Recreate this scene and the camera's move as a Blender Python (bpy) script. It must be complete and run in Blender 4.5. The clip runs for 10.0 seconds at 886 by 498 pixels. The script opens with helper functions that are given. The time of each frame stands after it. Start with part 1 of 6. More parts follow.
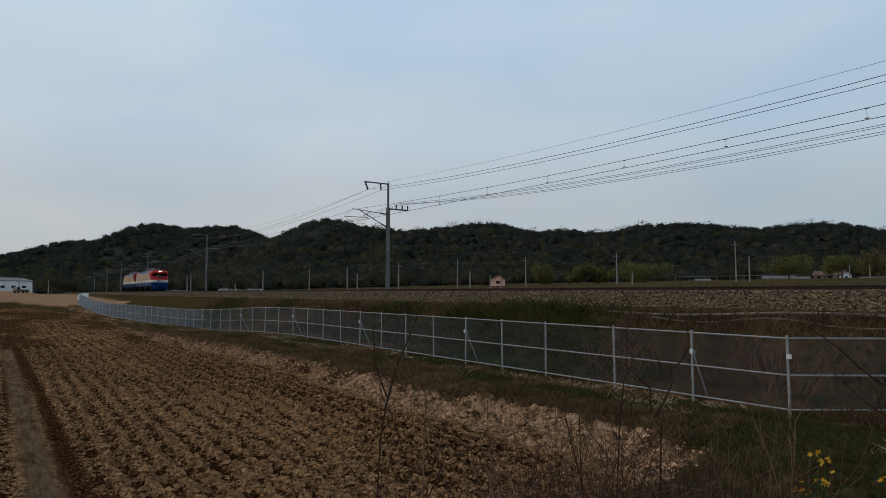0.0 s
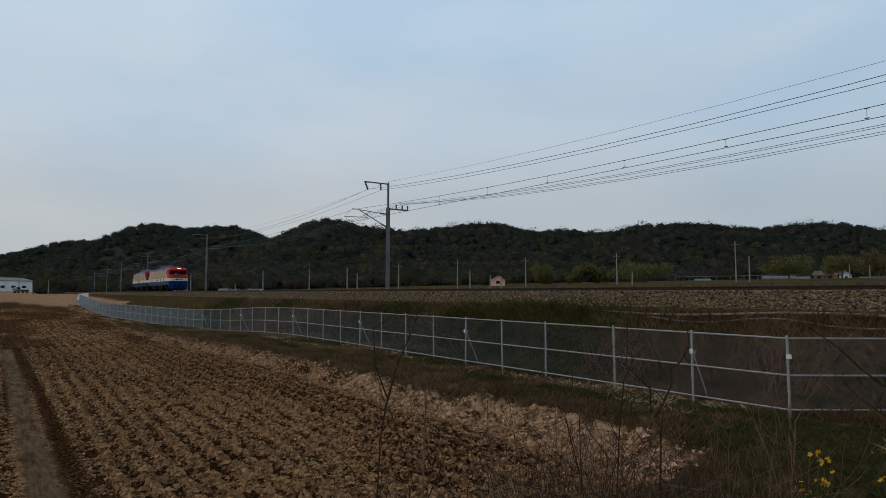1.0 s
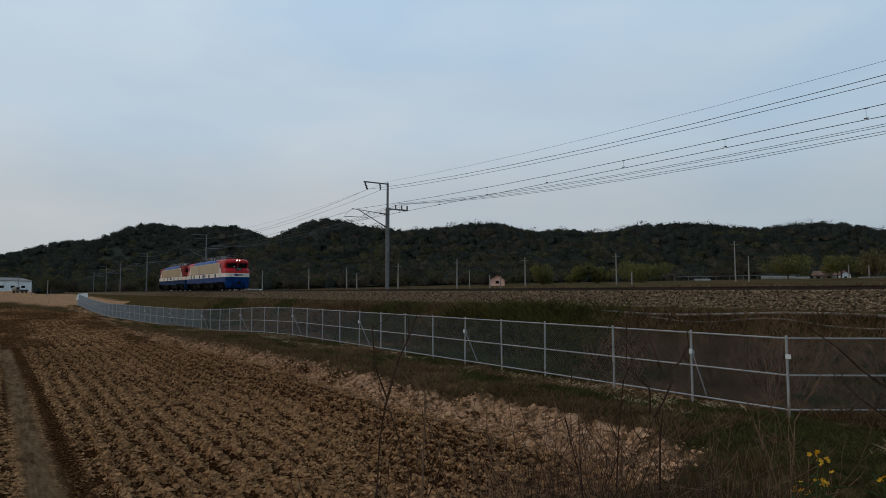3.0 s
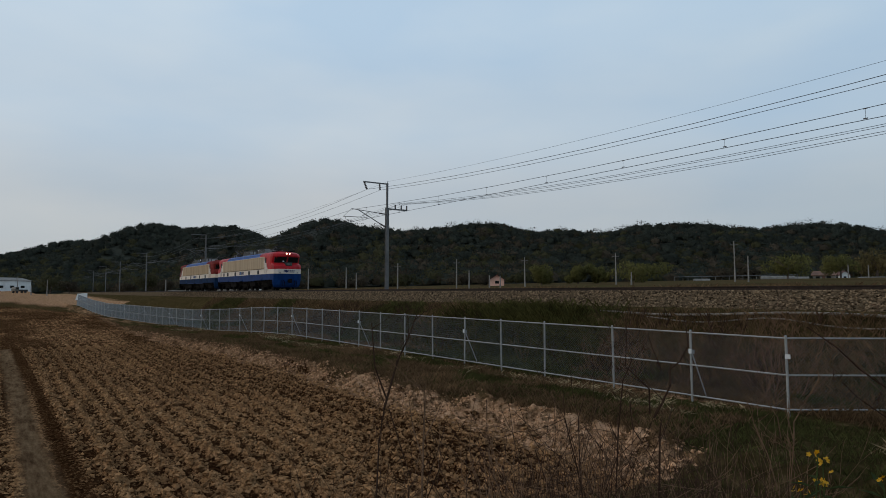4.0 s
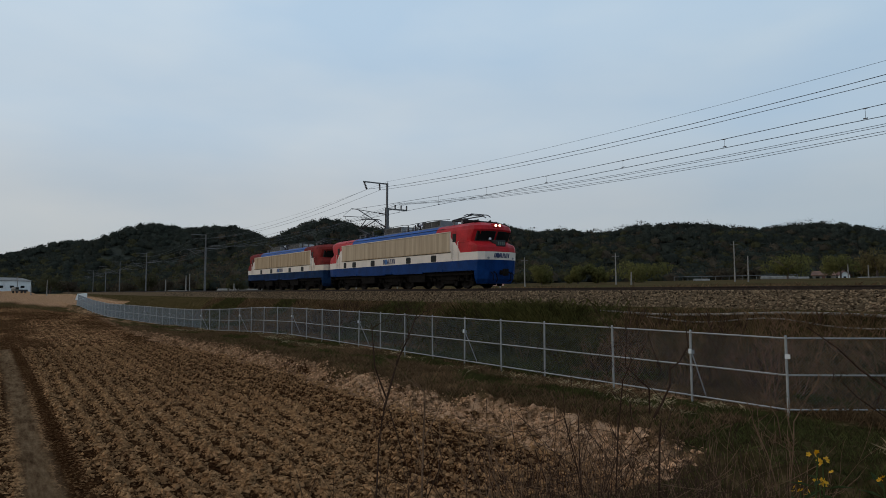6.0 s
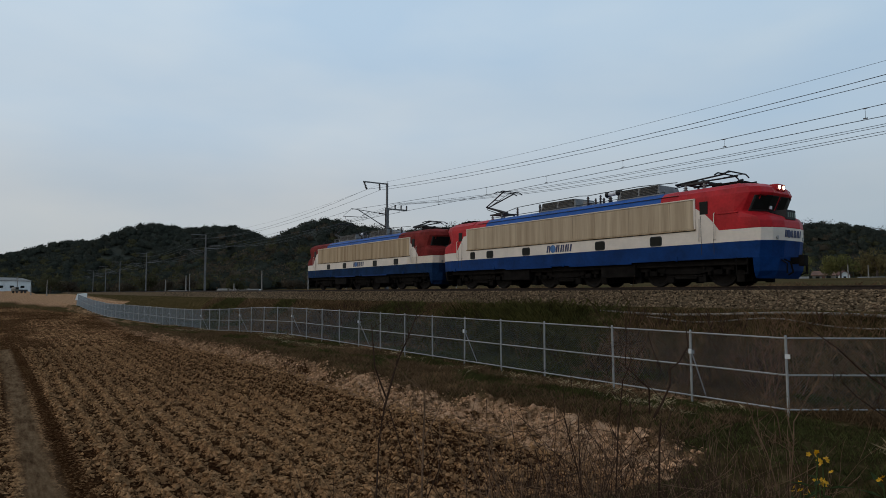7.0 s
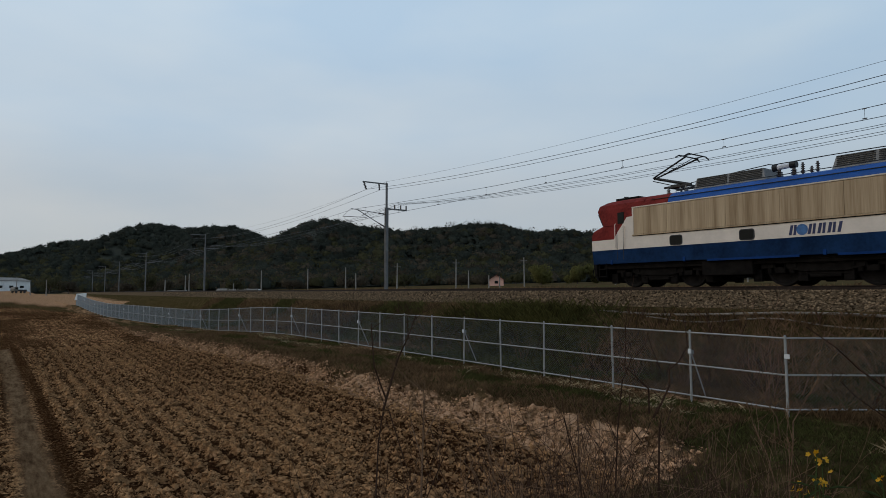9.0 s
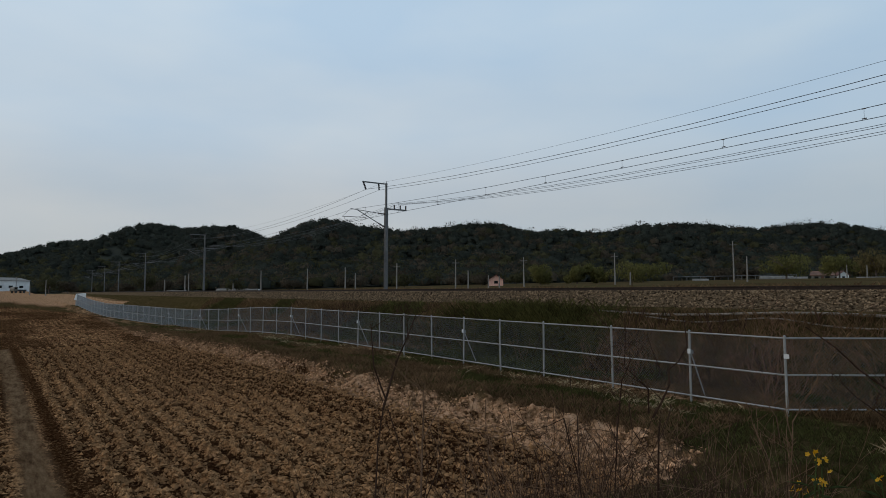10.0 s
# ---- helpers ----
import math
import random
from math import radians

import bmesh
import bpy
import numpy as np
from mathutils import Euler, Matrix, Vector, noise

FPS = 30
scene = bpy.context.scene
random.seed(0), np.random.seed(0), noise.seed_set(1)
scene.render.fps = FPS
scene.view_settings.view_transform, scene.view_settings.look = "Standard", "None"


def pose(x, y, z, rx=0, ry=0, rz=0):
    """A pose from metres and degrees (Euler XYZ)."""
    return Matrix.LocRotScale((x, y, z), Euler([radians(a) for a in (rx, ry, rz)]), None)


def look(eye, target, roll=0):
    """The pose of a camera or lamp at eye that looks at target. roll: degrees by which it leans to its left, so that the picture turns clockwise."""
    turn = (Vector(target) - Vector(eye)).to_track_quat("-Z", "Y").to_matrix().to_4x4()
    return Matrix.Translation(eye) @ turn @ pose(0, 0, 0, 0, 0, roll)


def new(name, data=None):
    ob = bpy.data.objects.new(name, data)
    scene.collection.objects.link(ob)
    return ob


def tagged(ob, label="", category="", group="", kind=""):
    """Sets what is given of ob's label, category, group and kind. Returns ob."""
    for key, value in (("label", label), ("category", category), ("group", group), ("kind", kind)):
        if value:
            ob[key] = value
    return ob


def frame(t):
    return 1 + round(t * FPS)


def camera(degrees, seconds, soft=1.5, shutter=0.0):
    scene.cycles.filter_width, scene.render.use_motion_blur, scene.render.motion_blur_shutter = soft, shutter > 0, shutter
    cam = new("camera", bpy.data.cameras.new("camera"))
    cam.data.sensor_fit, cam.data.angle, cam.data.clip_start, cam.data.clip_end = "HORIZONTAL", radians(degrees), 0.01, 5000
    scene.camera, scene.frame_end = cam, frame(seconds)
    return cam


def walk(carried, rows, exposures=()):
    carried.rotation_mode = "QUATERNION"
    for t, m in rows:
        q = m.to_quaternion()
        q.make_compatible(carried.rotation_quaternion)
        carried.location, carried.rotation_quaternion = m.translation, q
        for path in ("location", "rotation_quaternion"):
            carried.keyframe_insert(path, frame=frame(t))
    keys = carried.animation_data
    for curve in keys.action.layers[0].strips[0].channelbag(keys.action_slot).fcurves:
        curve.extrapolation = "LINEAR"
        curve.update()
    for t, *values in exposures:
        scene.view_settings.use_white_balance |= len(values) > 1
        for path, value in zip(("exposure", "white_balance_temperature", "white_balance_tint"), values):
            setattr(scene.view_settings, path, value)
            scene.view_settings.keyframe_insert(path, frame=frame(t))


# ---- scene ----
cam = camera(70, 10.0, soft=0.6)
EYE = (0.0, 0.0, 2.9)
YAW0 = radians(35.0)          # the lens looks along the line, 35 degrees off it
TILT = radians(3.93)


def aim(turn):
    a = YAW0 + turn
    return look(EYE, (EYE[0] - math.cos(a) * math.cos(TILT), EYE[1] + math.sin(a) * math.cos(TILT), EYE[2] + math.sin(TILT)))


# a hand-held phone that drifts a hair to the right
walk(cam, [(0.0, aim(-0.0018)), (2.5, aim(-0.0013)), (4.0, aim(-0.0003)), (7.5, aim(0.0)), (10.0, aim(0.0012))])


# ---- light: an overcast evening ----
def make_world():
    w = bpy.data.worlds.new("sky")
    w.use_nodes = True
    scene.world = w
    nt = w.node_tree
    nt.nodes.clear()
    N, L = nt.nodes.new, nt.links.new
    out, bg = N("ShaderNodeOutputWorld"), N("ShaderNodeBackground")
    sky = N("ShaderNodeTexSky")
    sky.sky_type = "NISHITA"
    sky.sun_disc = False
    sky.sun_elevation, sky.sun_rotation = radians(14), radians(215)
    sky.dust_density, sky.air_density = 2.0, 1.0
    tc, sep = N("ShaderNodeTexCoord"), N("ShaderNodeSeparateXYZ")
    L(tc.outputs["Generated"], sep.inputs[0])
    ramp = N("ShaderNodeValToRGB")
    ramp.color_ramp.interpolation = "EASE"
    els = ramp.color_ramp.elements
    els[0].position, els[0].color = 0.0, (3.75, 3.97, 4.12, 1)
    els[1].position, els[1].color = 1.0, (3.2, 3.8, 4.8, 1)
    for p, c in ((0.12, (3.95, 4.27, 4.5, 1)), (0.26, (4.2, 5.0, 5.65, 1)), (0.42, (4.5, 5.5, 6.3, 1))):
        e = els.new(p)
        e.color = c
    L(sep.outputs["Z"], ramp.inputs[0])
    mp = N("ShaderNodeMapping")
    mp.inputs["Scale"].default_value = (1.0, 1.0, 3.2)
    L(tc.outputs["Generated"], mp.inputs[0])
    nz = N("ShaderNodeTexNoise")
    nz.inputs["Scale"].default_value, nz.inputs["Detail"].default_value, nz.inputs["Roughness"].default_value = 1.7, 4.0, 0.5
    L(mp.outputs[0], nz.inputs[0])
    cl = N("ShaderNodeMapRange")
    cl.inputs["From Min"].default_value, cl.inputs["From Max"].default_value = 0.35, 0.68
    L(nz.outputs[0], cl.inputs[0])
    tint = N("ShaderNodeMix")
    tint.data_type = "RGBA"
    tint.blend_type = "MULTIPLY"
    tint.inputs["Factor"].default_value = 1.0
    cr = N("ShaderNodeValToRGB")
    cr.color_ramp.elements[0].color = (0.86, 0.92, 1.0, 1)
    cr.color_ramp.elements[1].color = (1.13, 1.06, 1.02, 1)
    L(cl.outputs[0], cr.inputs[0])
    L(ramp.outputs[0], tint.inputs["A"])
    L(cr.outputs[0], tint.inputs["B"])
    mix = N("ShaderNodeMix")
    mix.data_type = "RGBA"
    mix.inputs["Factor"].default_value = 0.88
    L(sky.outputs[0], mix.inputs["A"])
    L(tint.outputs["Result"], mix.inputs["B"])
    # the cloud thins and cools towards the right of the line
    dot = N("ShaderNodeVectorMath")
    dot.operation = "DOT_PRODUCT"
    dot.inputs[1].default_value = (0.574, 0.819, 0.0)
    L(tc.outputs["Generated"], dot.inputs[0])
    side = N("ShaderNodeMapRange")
    side.inputs["From Min"].default_value, side.inputs["From Max"].default_value = -0.1, 0.6
    L(dot.outputs["Value"], side.inputs[0])
    sr = N("ShaderNodeValToRGB")
    sr.color_ramp.elements[0].color = (1.0, 1.0, 1.0, 1)
    sr.color_ramp.elements[1].color = (0.80, 0.885, 0.955, 1)
    L(side.outputs[0], sr.inputs[0])
    cool = N("ShaderNodeMix")
    cool.data_type, cool.blend_type = "RGBA", "MULTIPLY"
    cool.inputs["Factor"].default_value = 1.0
    L(mix.outputs["Result"], cool.inputs["A"])
    L(sr.outputs[0], cool.inputs["B"])
    L(cool.outputs["Result"], bg.inputs[0])
    bg.inputs[1].default_value = 0.128
    L(bg.outputs[0], out.inputs[0])


make_world()
sun_data = bpy.data.lights.new("sun", "SUN")
sun_data.energy, sun_data.angle, sun_data.color = 0.35, radians(25), (1.0, 0.93, 0.85)
sun = new("sun", sun_data)
sun.matrix_world = look((-20, -60, 40), (0, 0, 0))
scene.view_settings.exposure = 0.0


# ---- materials ----
def material(name, base, rough=0.8, metal=0.0, vary=0.25, scale=8.0, bump=0.0, bump_scale=40.0, spec=0.4, second=None, stretch=(1, 1, 1), rand=0.0, leaf=False):
    """A surface whose colour drifts at two scales, with a fine relief."""
    m = bpy.data.materials.new(name)
    m.use_nodes = True
    nt = m.node_tree
    N, L = nt.nodes.new, nt.links.new
    b = nt.nodes["Principled BSDF"]
    b.inputs["Roughness"].default_value, b.inputs["Metallic"].default_value = rough, metal
    b.inputs["Specular IOR Level"].default_value = spec
    tc, mp = N("ShaderNodeTexCoord"), N("ShaderNodeMapping")
    mp.inputs["Scale"].default_value = stretch
    L(tc.outputs["Object"], mp.inputs[0])
    n1, n2 = N("ShaderNodeTexNoise"), N("ShaderNodeTexNoise")
    n1.inputs["Scale"].default_value, n1.inputs["Detail"].default_value = scale, 5.0
    n2.inputs["Scale"].default_value, n2.inputs["Detail"].default_value = scale * 7.3, 4.0
    L(mp.outputs[0], n1.inputs[0])
    L(mp.outputs[0], n2.inputs[0])
    add = N("ShaderNodeMath")
    add.operation = "MULTIPLY_ADD"
    add.inputs[1].default_value = 0.45
    L(n2.outputs[0], add.inputs[0])
    L(n1.outputs[0], add.inputs[2])
    r = N("ShaderNodeValToRGB")
    lo = tuple(c * (1 - vary) for c in base)
    hi = second or tuple(min(1.0, c * (1 + vary)) for c in base)
    r.color_ramp.elements[0].position, r.color_ramp.elements[0].color = 0.5, (*lo, 1)
    r.color_ramp.elements[1].position, r.color_ramp.elements[1].color = 0.95, (*hi, 1)
    L(add.outputs[0], r.inputs[0])
    last = r.outputs[0]
    if rand:
        oi, mr, mx = N("ShaderNodeNewGeometry"), N("ShaderNodeMapRange"), N("ShaderNodeMix")
        mr.inputs["To Min"].default_value, mr.inputs["To Max"].default_value = 1 - rand, 1 + rand
        L(oi.outputs["Random Per Island"], mr.inputs[0])
        mx.data_type, mx.blend_type = "RGBA", "MULTIPLY"
        mx.inputs["Factor"].default_value = 1.0
        L(last, mx.inputs["A"])
        L(mr.outputs[0], mx.inputs["B"])
        last = mx.outputs["Result"]
    L(last, b.inputs["Base Color"])
    if leaf:
        # thin leaves let half of the light through
        tr, ms, out = N("ShaderNodeBsdfTranslucent"), N("ShaderNodeMixShader"), nt.nodes["Material Output"]
        L(last, tr.inputs["Color"])
        ms.inputs[0].default_value = 0.5
        L(b.outputs[0], ms.inputs[1])
        L(tr.outputs[0], ms.inputs[2])
        L(ms.outputs[0], out.inputs["Surface"])
    if bump:
        nb, bp = N("ShaderNodeTexNoise"), N("ShaderNodeBump")
        nb.inputs["Scale"].default_value, nb.inputs["Detail"].default_value = bump_scale, 5.0
        L(mp.outputs[0], nb.inputs[0])
        bp.inputs["Strength"].default_value, bp.inputs["Distance"].default_value = bump, 0.05
        L(nb.outputs[0], bp.inputs["Height"])
        L(bp.outputs[0], b.inputs["Normal"])
    return m


def ground_material():
    """Ploughed soil, grass, pale sand and far dry land, laid out by the sheet's own zones."""
    m = bpy.data.materials.new("ground_earth")
    m.use_nodes = True
    nt = m.node_tree
    N, L = nt.nodes.new, nt.links.new
    b = nt.nodes["Principled BSDF"]
    b.inputs["Roughness"].default_value = 0.95
    b.inputs["Specular IOR Level"].default_value = 0.0
    tc = N("ShaderNodeTexCoord")
    zone = N("ShaderNodeVertexColor")
    zone.layer_name = "zone"
    sep = N("ShaderNodeSeparateColor")
    L(zone.outputs["Color"], sep.inputs[0])

    def noise_ramp(scale, detail, stops, mapping=(1, 1, 1)):
        mp, n, r = N("ShaderNodeMapping"), N("ShaderNodeTexNoise"), N("ShaderNodeValToRGB")
        mp.inputs["Scale"].default_value = mapping
        n.inputs["Scale"].default_value, n.inputs["Detail"].default_value, n.inputs["Roughness"].default_value = scale, detail, 0.65
        L(tc.outputs["Object"], mp.inputs[0])
        L(mp.outputs[0], n.inputs[0])
        L(n.outputs[0], r.inputs[0])
        r.color_ramp.elements[0].position, r.color_ramp.elements[0].color = stops[0][0], (*stops[0][1], 1)
        r.color_ramp.elements[1].position, r.color_ramp.elements[1].color = stops[-1][0], (*stops[-1][1], 1)
        for p, c in stops[1:-1]:
            r.color_ramp.elements.new(p).color = (*c, 1)
        return r.outputs[0]

    def mixed(a, c, fac, mode="MIX"):
        x = N("ShaderNodeMix")
        x.data_type, x.blend_type = "RGBA", mode
        L(a, x.inputs["A"])
        L(c, x.inputs["B"])
        if isinstance(fac, float):
            x.inputs["Factor"].default_value = fac
        else:
            L(fac, x.inputs["Factor"])
        return x.outputs["Result"]

    # dark tone carries damp and painted shade, pale tone dry crust and lit tops
    moist_shade, lit_crust = noise_ramp(11.0, 8.0, MOIST_SHADE_STOPS, (0.6, 1, 1)), noise_ramp(10.0, 8.0, LIT_CRUST_STOPS, (0.6, 1, 1))
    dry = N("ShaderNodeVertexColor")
    dry.layer_name = "dry_and_shade"
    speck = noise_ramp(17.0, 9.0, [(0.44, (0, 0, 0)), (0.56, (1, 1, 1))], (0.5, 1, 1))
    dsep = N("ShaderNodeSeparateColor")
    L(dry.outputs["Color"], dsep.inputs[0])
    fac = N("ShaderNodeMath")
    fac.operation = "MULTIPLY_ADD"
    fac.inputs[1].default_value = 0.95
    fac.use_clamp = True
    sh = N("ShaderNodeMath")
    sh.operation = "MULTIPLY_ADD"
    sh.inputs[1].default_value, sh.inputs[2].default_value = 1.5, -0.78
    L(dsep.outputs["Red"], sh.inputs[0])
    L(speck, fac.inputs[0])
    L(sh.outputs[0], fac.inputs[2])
    soil = mixed(moist_shade, lit_crust, fac.outputs[0])
    patch = noise_ramp(0.35, 3.0, [(0.35, (0.78, 0.70, 0.66)), (0.65, (1.15, 1.12, 1.06))], (0.6, 1, 1))
    soil = mixed(soil, patch, 1.0, "MULTIPLY")
    rolled = noise_ramp(4.5, 8.0, [(0.32, (0.055, 0.031, 0.016)), (0.5, (0.135, 0.083, 0.044)), (0.7, (0.22, 0.145, 0.082))], (0.3, 1.6, 1))
    soil = mixed(soil, rolled, dsep.outputs["Green"])
    grass = noise_ramp(2.5, 8.0, [(0.3, (0.018, 0.016, 0.006)), (0.5, (0.052, 0.038, 0.015)), (0.7, (0.12, 0.082, 0.04))])
    sand = noise_ramp(4.5, 8.0, [(0.37, (0.055, 0.030, 0.014)), (0.46, (0.24, 0.135, 0.068)), (0.55, (0.47, 0.275, 0.155)), (0.75, (0.64, 0.41, 0.25))])
    far = noise_ramp(0.08, 8.0, [(0.3, (0.040, 0.031, 0.013)), (0.5, (0.085, 0.060, 0.030)), (0.7, (0.055, 0.054, 0.020))])
    col = mixed(soil, grass, sep.outputs["Red"])
    col = mixed(col, sand, sep.outputs["Green"])
    col = mixed(col, far, sep.outputs["Blue"])
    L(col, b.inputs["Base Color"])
    nb, bp = N("ShaderNodeTexNoise"), N("ShaderNodeBump")
    nb.inputs["Scale"].default_value, nb.inputs["Detail"].default_value, nb.inputs["Roughness"].default_value = 7.0, 8.0, 0.7
    L(tc.outputs["Object"], nb.inputs[0])
    bp.inputs["Strength"].default_value, bp.inputs["Distance"].default_value = 0.9, 0.12
    L(nb.outputs[0], bp.inputs["Height"])
    L(bp.outputs[0], b.inputs["Normal"])
    return m


# soil colours that also hold the rows' shade and light
MOIST_SHADE_STOPS = [(0.3, (0.011, 0.005, 0.0024)), (0.52, (0.036, 0.0170, 0.0075)), (0.75, (0.09, 0.044, 0.020))]
LIT_CRUST_STOPS = [(0.3, (0.13, 0.065, 0.027)), (0.52, (0.36, 0.206, 0.100)), (0.75, (0.56, 0.345, 0.185))]
M_ground = ground_material()
M_galv = material("galvanised_steel", (0.29, 0.285, 0.265), 0.6, 0.2, 0.2, 6.0)
M_wire = material("dark_wire", (0.05, 0.05, 0.055), 0.5, 0.6, 0.1)
M_mesh = material("chain_link_wire", (0.195, 0.215, 0.22), 0.5, 0.5, 0.2)
M_stone = material("ballast_stone", (0.145, 0.10, 0.06), 0.9, 0, 0.5, 14.0, 0.6, 40, spec=0.0, rand=0.8)
# bed below the loose stones, a tone darker than they are
M_bed = material("darker_ballast_bed", (0.105, 0.074, 0.044), 0.95, 0, 0.6, 16.0, 0.8, 40, spec=0.0)
M_rail = material("rusty_rail_steel", (0.035, 0.025, 0.02), 0.7, 0.2, 0.3, spec=0.1)
M_concrete = material("concrete", (0.33, 0.31, 0.29), 0.9, 0, 0.3, 3.0, 0.3, spec=0.1)
M_polegrey = material("pole_steel", (0.15, 0.145, 0.14), 0.6, 0.5, 0.25, 2.0)
M_insul = material("brown_porcelain", (0.06, 0.045, 0.04), 0.25, 0, 0.1)
M_bark = material("grey_bark", (0.10, 0.075, 0.06), 0.95, 0, 0.3, 12.0, 0.4)
M_pine = material("pine_needles", (0.048, 0.053, 0.041), 0.95, 0, 0.4, 0.07, spec=0.0, rand=0.08, leaf=True)
M_broad = material("spring_woods", (0.072, 0.067, 0.034), 0.95, 0, 0.4, 0.05, spec=0.0, rand=0.2, leaf=True)
M_barewood = material("bare_woods", (0.085, 0.068, 0.047), 0.95, 0, 0.4, 0.05, spec=0.0, rand=0.2, leaf=True)
M_forest = material("forest_floor", (0.034, 0.037, 0.027), 0.95, 0, 0.4, 0.03, spec=0.1)
M_willow = material("fresh_willow_leaves", (0.15, 0.138, 0.048), 0.9, 0, 0.3, 0.8, spec=0.0, rand=0.25, leaf=True)

M_browntree = material("brown_yellow_leaves", (0.15, 0.115, 0.05), 0.95, 0, 0.35, 0.3, spec=0.0, rand=0.25, leaf=True)


# ---- small mesh tools ----
def part(name, bm, mat, parent=None, label="", smooth=False, m=None):
    me = bpy.data.meshes.new(name)
    bm.to_mesh(me)
    bm.free()
    return part_mesh(name, me, mat, parent, label, smooth, m)


def part_mesh(name, me, mat, parent=None, label="", smooth=False, m=None):
    mats = mat if isinstance(mat, (list, tuple)) else [mat]
    if not me.materials:
        for x in mats:
            me.materials.append(x)
    if smooth:
        me.polygons.foreach_set("use_smooth", [True] * len(me.polygons))
    ob = new(name, me)
    if parent is not None:
        ob.parent = parent
    if m is not None:
        ob.matrix_basis = m
    if label:
        tagged(ob, label)
    return ob


def empty(name, m=None):
    ob = new(name)
    ob.empty_display_size = 0.2
    if m is not None:
        ob.matrix_basis = m
    return ob


def box(bm, lo, hi, bevel=0.0):
    c = [(a + b) / 2 for a, b in zip(lo, hi)]
    d = [b - a for a, b in zip(lo, hi)]
    r = bmesh.ops.create_cube(bm, size=1.0, matrix=Matrix.Translation(c) @ Matrix.Diagonal((*d, 1)))
    if bevel:
        es = list({e for v in r["verts"] for e in v.link_edges})
        bmesh.ops.bevel(bm, geom=es, offset=bevel, segments=2, affect="EDGES", profile=0.7)


def tube(bm, a, b, r0, r1=None, n=6, cap=True):
    a, b = Vector(a), Vector(b)
    r1 = r0 if r1 is None else r1
    q = (b - a).to_track_quat("Z", "Y")
    rings = []
    for p, r in ((a, r0), (b, r1)):
        rings.append([bm.verts.new(p + q @ Vector((r * math.cos(6.2832 * i / n), r * math.sin(6.2832 * i / n), 0))) for i in range(n)])
    for i in range(n):
        bm.faces.new((rings[0][i], rings[0][(i + 1) % n], rings[1][(i + 1) % n], rings[1][i]))
    if cap:
        bm.faces.new(rings[0][::-1])
        bm.faces.new(rings[1])


def pipe(bm, pts, r, n=6):
    for a, b in zip(pts, pts[1:]):
        tube(bm, a, b, r, n=n)


def loft(bm, sections, close=True, caps=True):
    """Skin over rings of points with equal counts."""
    rings = [[bm.verts.new(p) for p in s] for s in sections]
    n = len(rings[0])
    for r0, r1 in zip(rings, rings[1:]):
        for i in range(n if close else n - 1):
            bm.faces.new((r0[i], r0[(i + 1) % n], r1[(i + 1) % n], r1[i]))
    if caps and close:
        bm.faces.new(rings[0][::-1])
        bm.faces.new(rings[-1])
    return rings


def mesh_np(name, verts, faces):
    me = bpy.data.meshes.new(name)
    me.from_pydata(verts.tolist() if isinstance(verts, np.ndarray) else verts, [], faces.tolist() if isinstance(faces, np.ndarray) else faces)
    me.update()
    return me


def lattice(x, y, seed=0):
    n = (np.floor(x).astype(np.int64) * 374761393 + np.floor(y).astype(np.int64) * 668265263 + seed * 1442695041) & 0xFFFFFFFF
    n = ((n ^ (n >> 13)) * 1274126177) & 0xFFFFFFFF
    return ((n ^ (n >> 16)) & 0xFFFF) / 65535.0


def vnoise(x, y, seed=0):
    """Smooth value noise, 0 to 1."""
    fx, fy = x - np.floor(x), y - np.floor(y)
    fx, fy = fx * fx * (3 - 2 * fx), fy * fy * (3 - 2 * fy)
    a, b = lattice(x, y, seed), lattice(x + 1, y, seed)
    c, d = lattice(x, y + 1, seed), lattice(x + 1, y + 1, seed)
    return (a * (1 - fx) + b * fx) * (1 - fy) + (c * (1 - fx) + d * fx) * fy


def fbm(x, y, octaves=4, seed=0):
    t, amp = 0, 0.5
    for i in range(octaves):
        t = t + amp * vnoise(x * 2 ** i, y * 2 ** i, seed + i)
        amp *= 0.5
    return t


def smooth(a, b, x):
    t = np.clip((np.asarray(x, float) - a) / (b - a), 0, 1)
    return t * t * (3 - 2 * t)


CS, SN = math.cos(YAW0), math.sin(YAW0)


def plan(right, ahead):
    """From metres to the right of and ahead of the viewpoint to the plan's x, y."""
    return right * SN - ahead * CS, right * CS + ahead * SN


def facing(v, nn):
    """Triangles turned so that their faces look the way of the given normals."""
    tri, n3 = v.reshape(-1, 3, 3).copy(), nn.reshape(-1, 3, 3).copy()
    face = np.cross(tri[:, 1] - tri[:, 0], tri[:, 2] - tri[:, 0])
    back = (face * n3.mean(1)).sum(1) < 0
    tri[back] = tri[back][:, ::-1]
    n3[back] = n3[back][:, ::-1]
    return tri.reshape(-1, 3), n3.reshape(-1, 3)


# ---- the lie of the land ----
RAIL_TOP = 3.13
TRACK_Y = 23.6


def track_y(x):
    """The line is straight and bends slowly away far off."""
    x = np.asarray(x, float)
    k = np.clip(-75 - x, 0, 75)
    return TRACK_Y + 0.0002 * k * k + 0.03 * np.clip(-150 - x, 0, None)


def fence_y(x):
    """The bank's crest, on which the fence stands."""
    return np.interp(x, [-112, -90, -72, -53, -36.3, 20], [10.0, 11.0, 12.2, 13.6, 14.5, 14.5])


def fence_line(x):
    """The fence keeps to the crest and turns off towards the line at its near end."""
    return fence_y(x) + 1.42 * np.clip(np.asarray(x, float) + 7.3, 0, 2)


